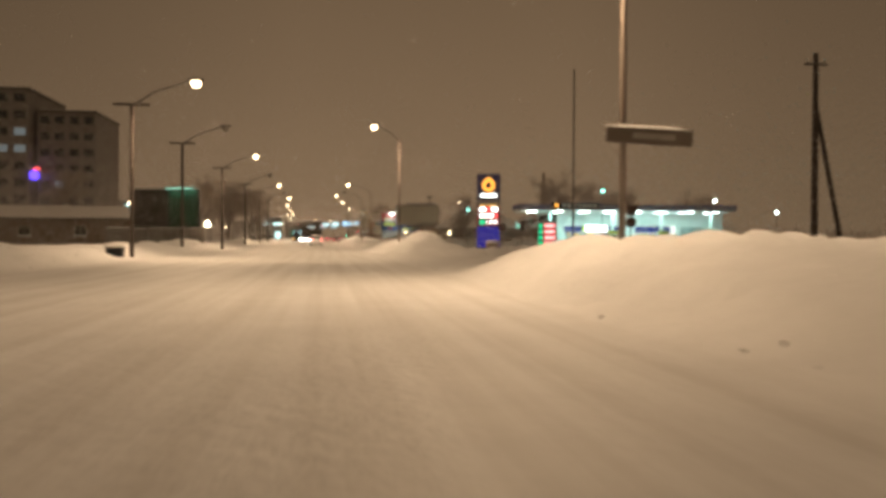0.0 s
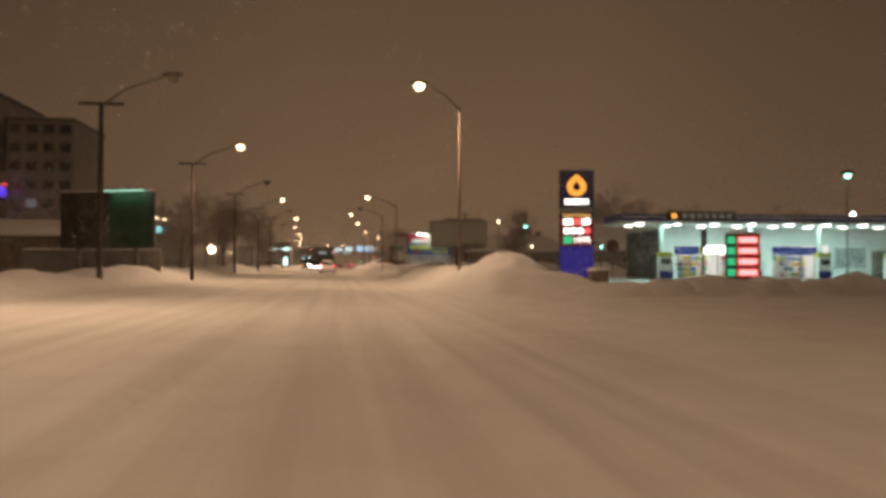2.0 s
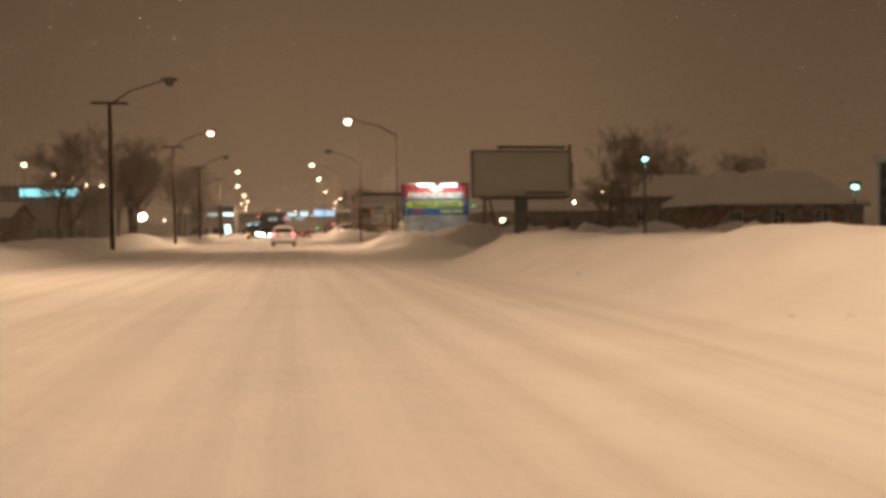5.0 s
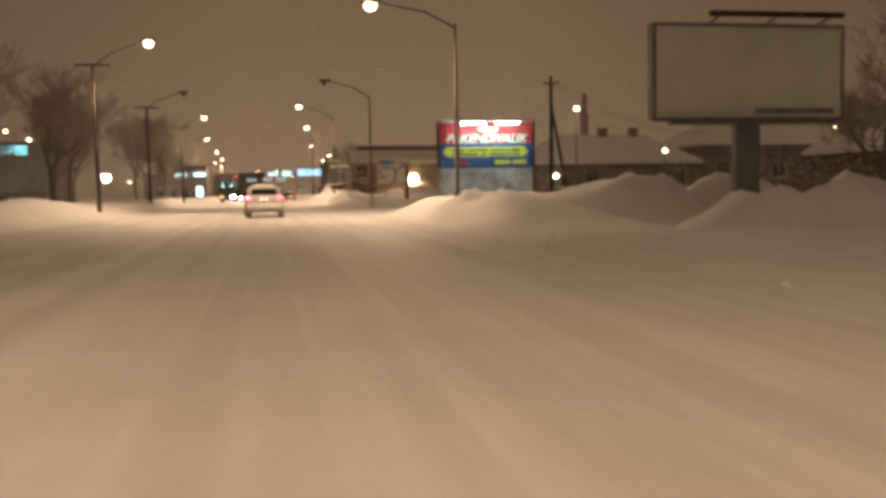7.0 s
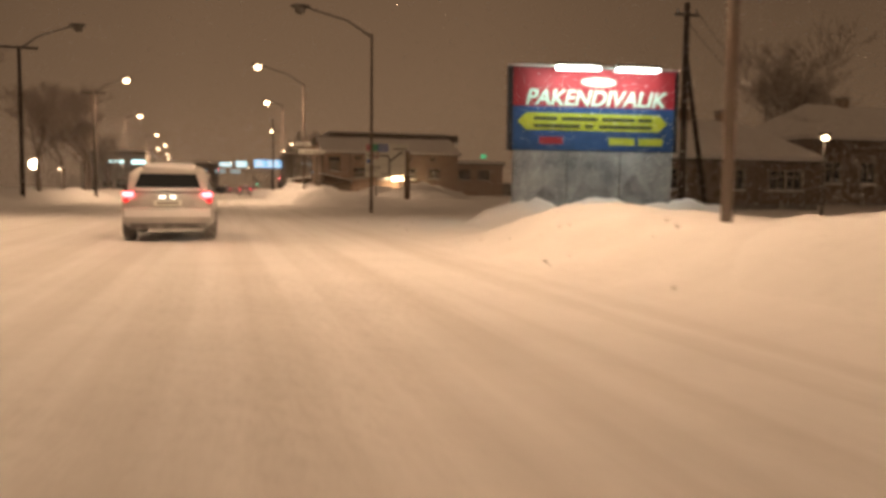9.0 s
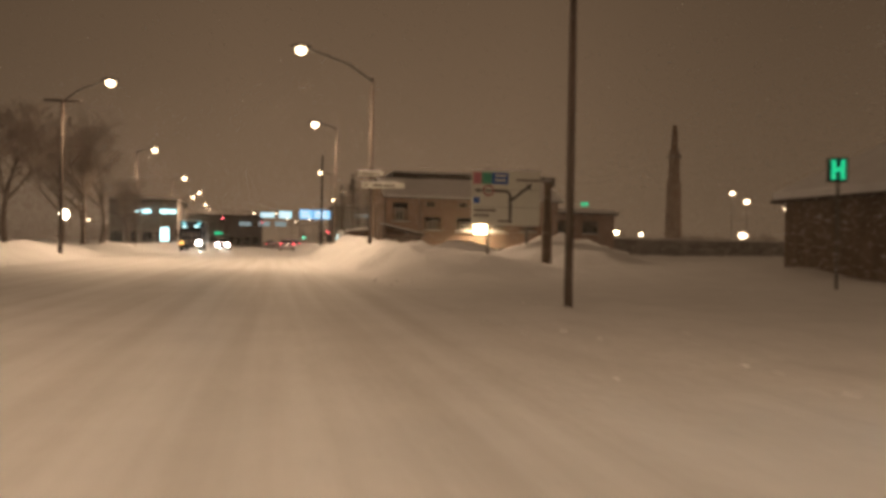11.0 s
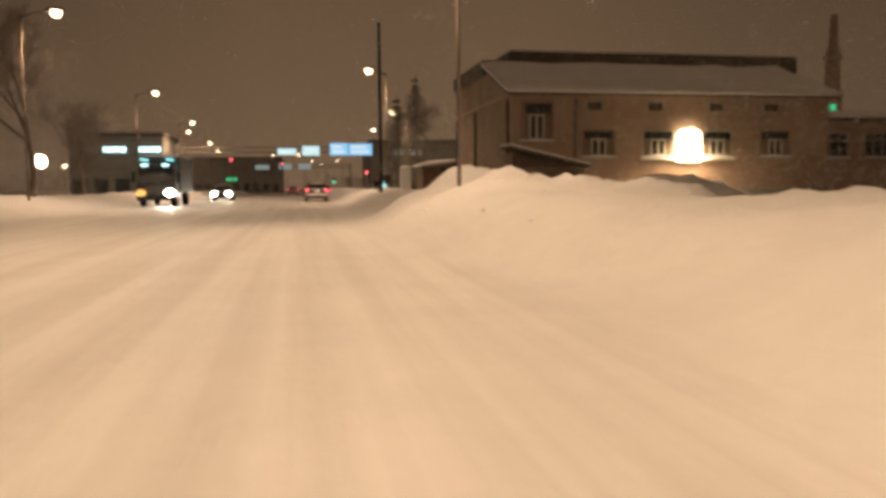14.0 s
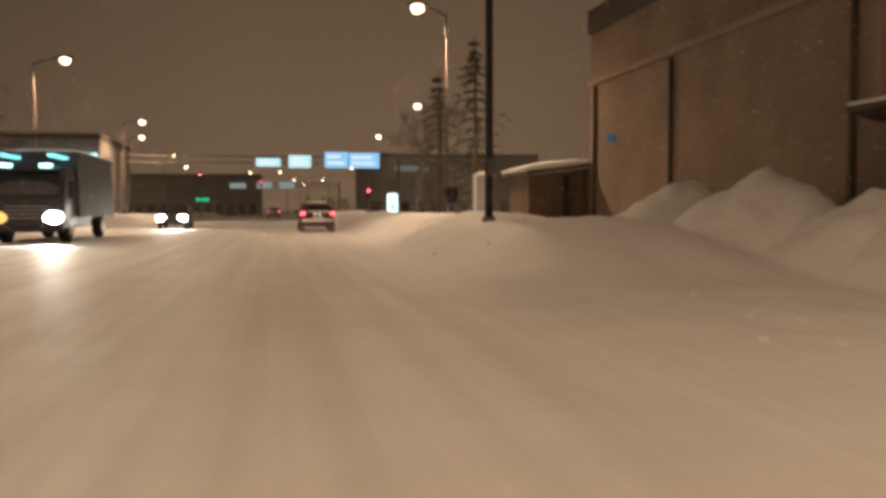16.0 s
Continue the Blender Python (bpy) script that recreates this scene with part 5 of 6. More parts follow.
shelter()
t = thing("utility_cabinet", pose(7.9, 212.0, ground_at(7.9, 212) - 0.1), "pale grey utility cabinet topped with snow", "cabinet")
part("cabinet_body", box(B(), 0, 0, 0, 0.68, 0.5, 1.5, bevel=0.03), WHITE, t)
part("cabinet_door", box(B(), 0.04, -0.02, 0.1, 0.64, 0.0, 1.44), WHITE, t)
part("handle", box(B(), 0.54, -0.05, 0.7, 0.58, -0.02, 0.85), STEEL, t)
snow_cap(0, 0, 0.68, 0.5, 1.49, 0.18, t, 83, 0.02)
t = thing("litter_bin", pose(6.95, 212.0, ground_at(6.95, 212.0) - 0.05), "dark litter bin on a short post in the snow", "litter bin")
part("bin_body", tube(B(), [(0, 0, 0.45), (0, 0, 1.0)], [0.24, 0.27], 14), DARK, t, smooth=True)
part("bin_rim", tube(B(), [(0, 0, 1.0), (0, 0, 1.05)], [0.29, 0.29], 14), STEEL, t)
part("bin_post", tube(B(), [(0.2, 0, 0), (0.2, 0, 0.9)], [0.03, 0.03], 6), STEEL, t)


def lit_panel(x, y, turn, label):
    t = thing("advert_panel", pose(x, y, ground_at(x, y) - 0.05, 0, 0, turn), label, "advertising panel", "lit panels at the bus stops")
    part("case", box(B(), -0.7, 0, 0.5, 0.7, 0.22, 2.6, bevel=0.04), STEEL, t)
    part("lit_face", box(B(), -0.6, -0.02, 0.6, 0.6, 0.0, 2.5), G_CYAN, t, "glowing blue-white face")
    part("poster_shape", box(B(), -0.32, -0.03, 0.9, 0.2, -0.021, 1.5), G_TEAL, t)
    part("leg", box(B(), -0.3, 0.02, -0.05, 0.3, 0.2, 0.5), STEEL, t)
    snow_cap(-0.7, 0, 0.7, 0.22, 2.59, 0.12, t, 89, 0.0)


lit_panel(-14.6, 248.0, 12, "glowing blue-white advertising panel at the far bus stop")
lit_panel(12.3, 263.0, -5, "glowing advertising panel beside the far lamp row")


def gantry(y, x0, x1, z, signs, label):
    t = thing("sign_gantry", pose(0, y, 0), label, "sign gantry", "gantries over the street")
    for x in (x0, x1):
        part("upright", box(B(), x - 0.14, -0.14, -0.1, x + 0.14, 0.14, z + 1.3, bevel=0.02), STEEL, t)
    for k in (0.35, 0.95):
        part("beam", box(B(), x0, 0.0, z + k, x1, 0.12, z + k + 0.12), STEEL, t)
    for a, b, lo, hi, mat in signs:
        s = part("sign_board", box(B(), a, -0.14, z + lo, b, -0.06, z + hi, bevel=0.02), mat, t, "lit blue-white direction board")
        for n in range(2):
            part("letter_bar", box(B(), a + 0.25, -0.15, z + lo + (hi - lo) * (0.22 + 0.4 * n), b - 0.4 - 0.3 * n, -0.142, z + lo + (hi - lo) * (0.4 + 0.4 * n)), G_WHITEDIM if mat != G_GANTRYDIM else G_GANTRYDIM, s)
        part("bracket", box(B(), (a + b) / 2 - 0.05, -0.06, z + 0.35, (a + b) / 2 + 0.05, 0.0, z + 0.95), STEEL, s)
    return t


G_WHITEDIM = glow("lit_letters", (0.8, 0.95, 1.0), 1.0)
gantry(260.0, -12.8, 12.4, 5.1, [(-1.05, 1.2, 0.1, 0.85, G_GANTRY), (1.95, 4.0, 0.0, 1.15, G_GANTRY), (5.3, 7.5, 0.0, 1.5, G_GANTRYBLUE), (7.6, 10.5, 0.0, 1.45, G_GANTRYBLUE)], "overhead gantry with lit blue direction boards")
gantry(340.0, -14.0, 13.0, 5.3, [(-7.6, -4.6, 0.0, 1.0, G_GANTRYDIM), (-2.6, 0.2, 0.0, 1.2, G_GANTRYDIM), (1.6, 4.4, 0.0, 1.2, G_GANTRYDIM)], "farther overhead gantry with pale boards")


def traffic_light(x, y, h, color, label):
    t = thing("traffic_light", pose(x, y, 0), label, "traffic light", "signals at the far junction")
    part("post", tube(B(), [(0, 0, -0.1), (0, 0, h)], [0.07, 0.06], 8), STEEL, t, smooth=True)
    part("housing", box(B(), -0.17, -0.3, h - 1.0, 0.17, -0.05, h, bevel=0.03), DARK, t)
    for n in range(3):
        lit = (n == 2) == (color == "red") and n != 1
        part("lens", ball(B(), (0, -0.31, h - 0.82 + n * 0.32), 0.13, (1, 0.35, 1), 14), (G_TAIL if color == "red" else G_GREENHOT) if lit else DARK, t, smooth=True)


G_GREENHOT = glow("green_signal", (0.1, 1.0, 0.6), 6.0)
traffic_light(10.8, 272.0, 3.4, "red", "traffic light showing red at the far junction")
traffic_light(-9.5, 300.0, 6.2, "red", "tall traffic light showing red")
traffic_light(-1.5, 318.0, 6.0, "red", "traffic light showing red over the far lanes")
traffic_light(7.5, 300.0, 3.0, "green", "traffic light showing green at the far junction")


# ---- buildings and lights at the far left ----
def store(x0, y0, x1, y1, h, label, strips):
    t = thing("store_building", pose(x0, y0, 0), label, "building")
    L, D = x1 - x0, y1 - y0
    part("wall", box(B(), 0, 0, -0.1, L, D, h), CONCRETE, t)
    part("parapet", box(B(), -0.1, -0.1, h, L + 0.1, D + 0.1, h + 0.4), ROOF_DARK, t)
    snow_cap(0, 0, L, D, h + 0.39, 0.3, t, 97, 0.0)
    for n in range(int(L / 2.2)):
        w = part("shop_window", box(B(), n * 2.2 + 0.3, -0.06, 0.5, n * 2.2 + 1.9, 0.0, 2.4), STEEL, t)
        part("pane", box(B(), n * 2.2 + 0.38, -0.08, 0.58, n * 2.2 + 1.82, -0.061, 2.32), PANE, w)
    for a, b, lo, hi, mat in strips:
        part("lit_strip", box(B(), a, -0.2, lo, b, 0.0, hi, bevel=0.03), mat, t, "lit sign strip")


store(-23.4, 254.0, -13.5, 268.0, 7.0, "dark flat store with two lit sign strips", [(3.6, 6.0, 5.3, 5.8, G_CYAN), (7.4, 9.7, 5.3, 5.8, G_CYAN)])
store(-62.0, 246.0, -42.0, 262.0, 11.5, "wide store with a glowing teal sign", [(4.0, 16.5, 9.6, 11.2, G_TEAL)])
store(14.0, 300.0, 40.0, 318.0, 9.0, "dark store building beyond the junction", [(4.0, 9.0, 6.8, 7.6, G_DIM)])
store(-40.0, 352.0, -2.0, 370.0, 8.0, "low dark building closing the street", [(25.0, 27.6, 3.0, 3.7, G_GREEN)])


def flood_mast(x, y, h, r):
    t = thing("floodlight_mast", pose(x, y, 0), "floodlight mast with one blinding warm lamp", "floodlight")
    part("mast", tube(B(), [(0, 0, -0.1), (0, 0, h)], [0.12, 0.09], 8), STEEL, t, smooth=True)
    head = part("lamp_head", box(B(), -r, 0.1, h - r, r, 0.5, h + r, bevel=0.15), DARK, t)
    # glass as wide as the lamp's bloom, far larger than a real lamp
    part("lamp_glass", ball(B(), (0, 0, h), r, (1, 0.3, 1), 20), G_FLOOD, head, "blinding lamp glass", smooth=True)


G_FLOOD = glow("floodlight", (1.0, 0.86, 0.58), 30.0)
flood_mast(-45.0, 318.0, 6.5, 1.15)
for n, (x, y, z) in enumerate([(-12.9, 272, 8.8), (-13.0, 300, 8.8), (-14.5, 330, 8.8), (-15, 370, 8.8), (-4.5, 365, 9.5), (1.8, 350, 9), (5.6, 388, 8.8), (14.5, 330, 8.8), (12.5, 385, 8.8), (-8.0, 420, 9.0), (-22, 400, 9.2), (9.5, 430, 9.0)]):
    street_lamp(x + (1.4 if x > 0 else -1.4), y, x, y, z, 2, ptop=z - 0.15)
for x, y, z in ((-37.2, 160, 7.5), (-35.9, 175, 10.6), (-37.5, 195, 10.4), (-39.2, 212, 11.2), (-39.8, 226, 10.9), (-40.0, 240, 11.5), (-70, 310, 4.0), (-36, 300, 5.0), (-26, 290, 4.0)):
    lamp_mast(x, y, z, SODIUM_GLOW, label="tall lamp mast with a warm lamp along a side street", size=0.4)


# ---- cars ----
def loft(bm, stations):
    """A closed skin through cross-sections of equal count."""
    rings = [[bm.verts.new(p) for p in s] for s in stations]
    n = len(rings[0])
    for a, b in zip(rings, rings[1:]):
        for k in range(n):
            bm.faces.new((a[k], a[(k + 1) % n], b[(k + 1) % n], b[k]))
    bm.faces.new(rings[0][::-1])
    bm.faces.new(rings[-1])
    return bm


def section(y, w, z0, z1, wt, lean=0.0, r=0.1):
    """A rounded car cross-section: w wide at the waist, wt at the top."""
    pts = [(w * 0.82, z0), (w * 0.97, z0 + 0.1), (w, z0 + (z1 - z0) * 0.45), (w * 0.985, z0 + (z1 - z0) * 0.75), (wt + (w - wt) * 0.25, z1 - r * 0.5), (wt * 0.93, z1), (wt * 0.5, z1 + r * 0.22)]
    return [(x, y + lean * z, z) for x, z in pts] + [(-x, y + lean * z, z) for x, z in pts[::-1]]


def car(m, paint, label, tail=True, head=False, snowy=True, lamps=None):
    """A small estate car, its rear at y = 0 and its nose at y = 4.3."""
    t = thing("car", m, label, "car", "cars on the street")
    part("body", loft(B(), [section(0.0, 0.74, 0.42, 0.82, 0.70), section(0.08, 0.84, 0.32, 0.95, 0.78), section(0.3, 0.88, 0.26, 1.0, 0.80), section(1.2, 0.89, 0.24, 0.98, 0.82), section(2.9, 0.89, 0.24, 0.95, 0.82), section(3.3, 0.88, 0.25, 0.90, 0.80), section(3.9, 0.86, 0.28, 0.80, 0.74), section(4.2, 0.78, 0.34, 0.70, 0.66), section(4.3, 0.62, 0.42, 0.60, 0.55)]), paint, t, smooth=True)
    part("cabin", loft(B(), [section(0.12, 0.76, 0.9, 1.02, 0.74), section(0.34, 0.76, 0.9, 1.34, 0.62), section(0.55, 0.77, 0.9, 1.46, 0.60), section(1.5, 0.78, 0.9, 1.49, 0.62), section(2.3, 0.78, 0.9, 1.44, 0.60), section(2.75, 0.78, 0.88, 1.18, 0.66), section(3.15, 0.76, 0.86, 0.93, 0.72)]), paint, t, smooth=True)
    bm = B()
    for s in (((-0.62, 0.115, 1.03), (0.62, 0.115, 1.03), (0.52, 0.33, 1.33), (-0.52, 0.33, 1.33)),):
        bm.faces.new([bm.verts.new((x, y - 0.03, z)) for x, y, z in s])
    r = bmesh.ops.extrude_face_region(bm, geom=bm.faces[:])
    bmesh.ops.translate(bm, vec=(0, 0.05, 0.0), verts=[v for v in r["geom"] if isinstance(v, bmesh.types.BMVert)])
    part("rear_window", bm, PANE, t)
    bm = B()
    bm.faces.new([bm.verts.new(p) for p in ((-0.62, 3.08, 0.98), (0.62, 3.08, 0.98), (0.52, 2.42, 1.41), (-0.52, 2.42, 1.41))])
    r = bmesh.ops.extrude_face_region(bm, geom=bm.faces[:])
    bmesh.ops.translate(bm, vec=(0, 0.03, 0.035), verts=[v for v in r["geom"] if isinstance(v, bmesh.types.BMVert)])
    part("windscreen", bm, PANE, t)
    for s in (-1, 1):
        bm = B()
        bm.faces.new([bm.verts.new(p) for p in ((0.815 * s, 0.5, 1.03), (0.82 * s, 2.75, 1.01), (0.70 * s, 2.25, 1.37), (0.70 * s, 0.66, 1.39))])
        r = bmesh.ops.extrude_face_region(bm, geom=bm.faces[:])
        bmesh.ops.translate(bm, vec=(0.025 * s, 0, 0.01), verts=[v for v in r["geom"] if isinstance(v, bmesh.types.BMVert)])
        part("side_window", bm, PANE, t)
        part("mirror", ball(B(), (0.98 * s, 2.55, 1.02), 1, (0.12, 0.07, 0.085), 12), DARK, t, smooth=True)
        for y in (0.85, 3.45):
            w = part("wheel", tube(B(), [(0.66 * s, y, 0.31), (0.7 * s, y, 0.31), (0.86 * s, y, 0.31), (0.9 * s, y, 0.31)], [0.27, 0.31, 0.31, 0.27], 20), DUSTY_TYRE if snowy else RUBBER, t, smooth=True)
            part("rim", tube(B(), [(0.89 * s, y, 0.31), (0.915 * s, y, 0.31)], [0.2, 0.17], 16), RIM, w, smooth=True)
        part("tail_light", box(B(), min(0.64 * s, 0.83 * s), -0.02, 0.88, max(0.64 * s, 0.83 * s), 0.14, 0.965, bevel=0.03), G_TAIL if tail else G_TAILDIM, t, "glowing red tail light" if tail else "red tail light")
        part("rear_lens", box(B(), min(0.72 * s, 0.82 * s), -0.015, 0.76, max(0.72 * s, 0.82 * s), 0.13, 0.845, bevel=0.025), G_TAILDIM, t, "red lower lens")
        # headlights larger than real ones, the glare built into their shape
        part("headlight", ball(B(), (0.6 * s, 4.2, 0.62), 1, (0.3, 0.13, 0.2), 14), G_HEAD if head else PANE, t, "glaring headlight" if head else "", smooth=True)
        if tail:
            part("plate_lamp", box(B(), 0.1 * s - 0.05, -0.03, 0.855, 0.1 * s + 0.05, 0.0, 0.885, bevel=0.008), G_PLATE, t, "lit plate lamp")
    part("rear_bumper", box(B(), -0.8, -0.06, 0.36, 0.8, 0.16, 0.62, bevel=0.05), paint, t)
    part("lower_bumper", box(B(), -0.7, -0.02, 0.24, 0.7, 0.2, 0.36, bevel=0.03), DUSTY_TYRE if snowy else DARK, t)
    part("tailgate_panel", box(B(), -0.52, -0.015, 0.66, 0.52, 0.03, 0.84, bevel=0.02), paint, t)
    part("number_plate", box(B(), -0.26, -0.03, 0.7, 0.26, -0.016, 0.81), SIGN_WHITE, t, "pale plate with a plain bar")
    part("plate_bar", box(B(), -0.2, -0.036, 0.735, 0.2, -0.031, 0.775), CONCRETE, t)
    part("grille", box(B(), -0.42, 4.22, 0.44, 0.42, 4.31, 0.58, bevel=0.02), DARK, t)
    part("rear_wiper", box(B(), -0.3, 0.09, 1.05, 0.02, 0.11, 1.07, pose(0, 0, 0, 0, 0, 0)), DARK, t)
    if snowy:
        part("roof_snow", loft(B(), [[(0.5 * k, y, z) for k, z in zip((-1, -0.9, 0, 0.9, 1, 0.9, 0, -0.9), (zz, zz + h, zz + h * 1.3, zz + h, zz, zz - 0.02, zz - 0.02, zz - 0.02))] for y, zz, h in ((0.45, 1.43, 0.02), (0.6, 1.475, 0.05), (1.5, 1.50, 0.06), (2.2, 1.46, 0.04), (2.35, 1.43, 0.01))]), SNOW, t, "thin snow on the roof", smooth=True)
        part("bumper_snow", loft(B(), [[(x, -0.07 - d, 0.62 + h), (x, 0.02, 0.66 + h), (x, 0.02, 0.5), (x, -0.075 - d, 0.48)] for x, d, h in ((-0.8, 0.0, 0.0), (-0.55, 0.02, 0.015), (-0.2, 0.012, 0.0), (0.25, 0.022, 0.02), (0.6, 0.015, 0.01), (0.8, 0.0, 0.0))]), SNOW, t, "snow caked on the bumper")
        part("ledge_snow", box(B(), -0.6, 0.02, 0.99, 0.6, 0.12, 1.05, bevel=0.03), SNOW, t, "snow on the tailgate ledge")
    if lamps:
        for s in (-1, 1):
            light("headlight_beam", "SPOT", m @ pose(0.6 * s, 4.36, 0.62, 86, 0, 0), lamps, (1.0, 0.95, 0.8), 0.08, 70)
    return t


DUSTY_TYRE = material("snow_caked_rubber", (0.34, 0.33, 0.32), 0.9, vary=0.75, scale=5.0)
SILVER = material("dirty_silver_paint", (0.54, 0.54, 0.53), 0.5, 0.1, vary=0.25, scale=2.0, spec=0.5)
BLACK_CAR = material("dark_car_paint", (0.03, 0.03, 0.035), 0.35, 0.2, vary=0.3, scale=2.0, spec=0.5)
RED_CAR = material("dark_red_paint", (0.07, 0.02, 0.02), 0.35, 0.2, vary=0.3, scale=2.0, spec=0.5)
car(pose(-1.4, 118.6, 0.0), SILVER, "silver estate car powdered with snow, tail lights glowing")
car(pose(2.7, 224.0, 0.0), RED_CAR, "dark red car with small glowing tail lights")


DARK_BOX = material("dirty_dark_panels", (0.09, 0.09, 0.095), 0.6, vary=0.35, scale=1.2)


def truck(m, label):
    """A box-bodied truck; its nose at y = 0, its tail at y = 8.2."""
    t = thing("truck", m, label, "truck")
    part("cab", loft(B(), [section(0.0, 1.08, 0.5, 1.5, 1.04), section(0.06, 1.14, 0.42, 1.62, 1.08), section(0.35, 1.16, 0.42, 2.45, 1.06), section(0.6, 1.16, 0.42, 2.6, 1.06), section(1.9, 1.16, 0.42, 2.62, 1.06)]), BLACK_CAR, t, smooth=False)
    part("windscreen", box(B(), -0.98, 0.0, 0.0, 0.98, 0.02, 0.88, pose(0, 0.06, 1.58, -17, 0, 0), bevel=0.008), PANE, t)
    for k in (-0.45, 0.4):
        part("wiper", box(B(), k, -0.03, 0.03, k + 0.5, -0.005, 0.06, pose(0, 0.06, 1.58, -17, 0, 0)), DARK, t)
    part("sun_visor", box(B(), -1.0, 0.1, 2.42, 1.0, 0.34, 2.5, bevel=0.02), DARK, t)
    part("box_body", box(B(), -1.22, 2.0, 0.85, 1.22, 8.2, 3.2, bevel=0.04), DARK_BOX, t, "dark box body")
    part("chassis", box(B(), -0.5, 0.5, 0.45, 0.5, 8.0, 0.8), DARK, t)
    part("grille", box(B(), -0.7, -0.03, 0.75, 0.7, 0.01, 1.35, bevel=0.02), DARK, t)
    for k in range(4):
        part("grille_bar", box(B(), -0.66, -0.05, 0.82 + k * 0.13, 0.66, -0.032, 0.87 + k * 0.13), STEEL, t)
    part("front_bumper", box(B(), -1.15, -0.12, 0.38, 1.15, 0.1, 0.66, bevel=0.04), DARK, t)
    for s in (-1, 1):
        # lamp balls enlarged to take in the glare round them
        part("headlight", ball(B(), (0.86 * s, -0.06, 0.86), 1, (0.3, 0.08, 0.21), 16), G_HEAD if s > 0 else G_AMBER, t, "dazzling headlight" if s > 0 else "dim amber headlight", smooth=True)
        part("roof_lamp", box(B(), 0.62 * s - 0.2, 0.02, 2.52, 0.62 * s + 0.2, 0.14, 2.66, bevel=0.03), G_CYAN, t, "teal marker lamp")
        part("visor_lamp", box(B(), 0.78 * s - 0.11, 0.04, 2.9, 0.78 * s + 0.11, 1.98, 3.0, bevel=0.03), G_TEAL, t, "small teal marker lamp")
        part("mirror", box(B(), min(1.24 * s, 1.46 * s), 0.25, 1.5, max(1.24 * s, 1.46 * s), 0.33, 2.15, bevel=0.03), DARK, t)
        part("mirror_arm", tube(B(), [(1.12 * s, 0.35, 2.2), (1.35 * s, 0.3, 2.18)], [0.02, 0.02], 6), DARK, t)
        for y in (1.1, 6.3):
            w = part("wheel", tube(B(), [(0.78 * s, y, 0.48), (0.84 * s, y, 0.48), (1.08 * s, y, 0.48), (1.12 * s, y, 0.48)], [0.42, 0.48, 0.48, 0.42], 20), RUBBER, t, smooth=True)
            part("rim", tube(B(), [(1.1 * s, y, 0.48), (1.135 * s, y, 0.48)], [0.3, 0.26], 16), RIM, w, smooth=True)
    snow_cap(-1.2, 2.0, 1.2, 8.2, 3.19, 0.14, t, 103, 0.0)
    light("headlight_beam", "SPOT", m @ pose(0.86, -0.2, 0.86, 86, 0, 180), 1500, (1.0, 0.95, 0.8), 0.08, 70)
    return t


truck(pose(-7.5, 212.0, 0.0), "dark oncoming box truck with teal marker lamps and headlights")
car(pose(-5.5, 238.0, 0.0, 0, 0, 180), BLACK_CAR, "oncoming car whose headlights dazzle", tail=False, head=True, snowy=False, lamps=900)
car(pose(4.6, 262.0, 0.0), BLACK_CAR, "dark car waiting at the far signal")
car(pose(0.5, 300.0, 0.0), BLACK_CAR, "dark car waiting in the far lane")


# ---- trees ----
def tree_meshes(seed, h, spread=0.5, depth=5):
    """A bare winter tree: the thick wood and, apart from it, the fine twigs."""
    rng = random.Random(seed)
    wood, twig = B(), ([], [])

    def stick(a, b, r):
        d = (b - a).normalized()
        u = d.orthogonal().normalized() * r
        w = d.cross(u)
        i = len(twig[0])
        for k in range(3):
            c = math.cos(2.094 * k) * u + math.sin(2.094 * k) * w
            twig[0].append(a + c)
        twig[0].append(b)
        twig[1].extend([(i, i + 1, i + 3), (i + 1, i + 2, i + 3), (i + 2, i, i + 3)])

    def grow(p, d, length, r, level):
        q, pts, rad = p.copy(), [p.copy()], [r]
        steps = 4 if level < 2 else 3
        dd = d.copy()
        for s in range(steps):
            dd = (dd + Vector((rng.uniform(-1, 1), rng.uniform(-1, 1), rng.uniform(-0.3, 0.7))) * 0.16).normalized()
            q = q + dd * length / steps
            pts.append(q.copy())
            rad.append(r * (1 - 0.55 * (s + 1) / steps))
        if level < 3:
            tube(wood, pts, rad, 8 if level < 2 else 5, caps=False)
        else:
            for a, b in zip(pts, pts[1:]):
                stick(a, b, max(r, 0.026))
        if level >= depth:
            return
        n = rng.randint(4, 6) if level < 2 else rng.randint(4, 6)
        for k in range(n):
            f = rng.uniform(0.35, 1.0) if k else 1.0
            i = min(int(f * steps), steps - 1)
            s = pts[i].lerp(pts[i + 1], f * steps - i)
            side = Vector((rng.uniform(-1, 1), rng.uniform(-1, 1), rng.uniform(-0.1, 0.8))).normalized()
            grow(s, (dd * (1 - spread) + side * spread * 1.2).normalized(), length * rng.uniform(0.5, 0.78), rad[i] * 0.6, level + 1)

    grow(Vector((0, 0, -0.2)), Vector((0, 0, 1)), h * 0.36, h * 0.019, 0)
    me = bpy.data.meshes.new("crown")
    me.from_pydata([tuple(v) for v in twig[0]], [], twig[1])
    me.materials.append(TWIG)
    return wood, me


def bare_tree(seed, h, x, y, label):
    wood, crown = tree_meshes(seed, h)
    t = thing("bare_tree", pose(x, y, ground_at(x, y)), label, "tree", "bare trees along the street")
    part("trunk", wood, BARK, t, "dark trunk and limbs", smooth=True)
    c = new("crown", crown)
    c.parent = t
    tagged(c, "dense crown of bare twigs")
    return t


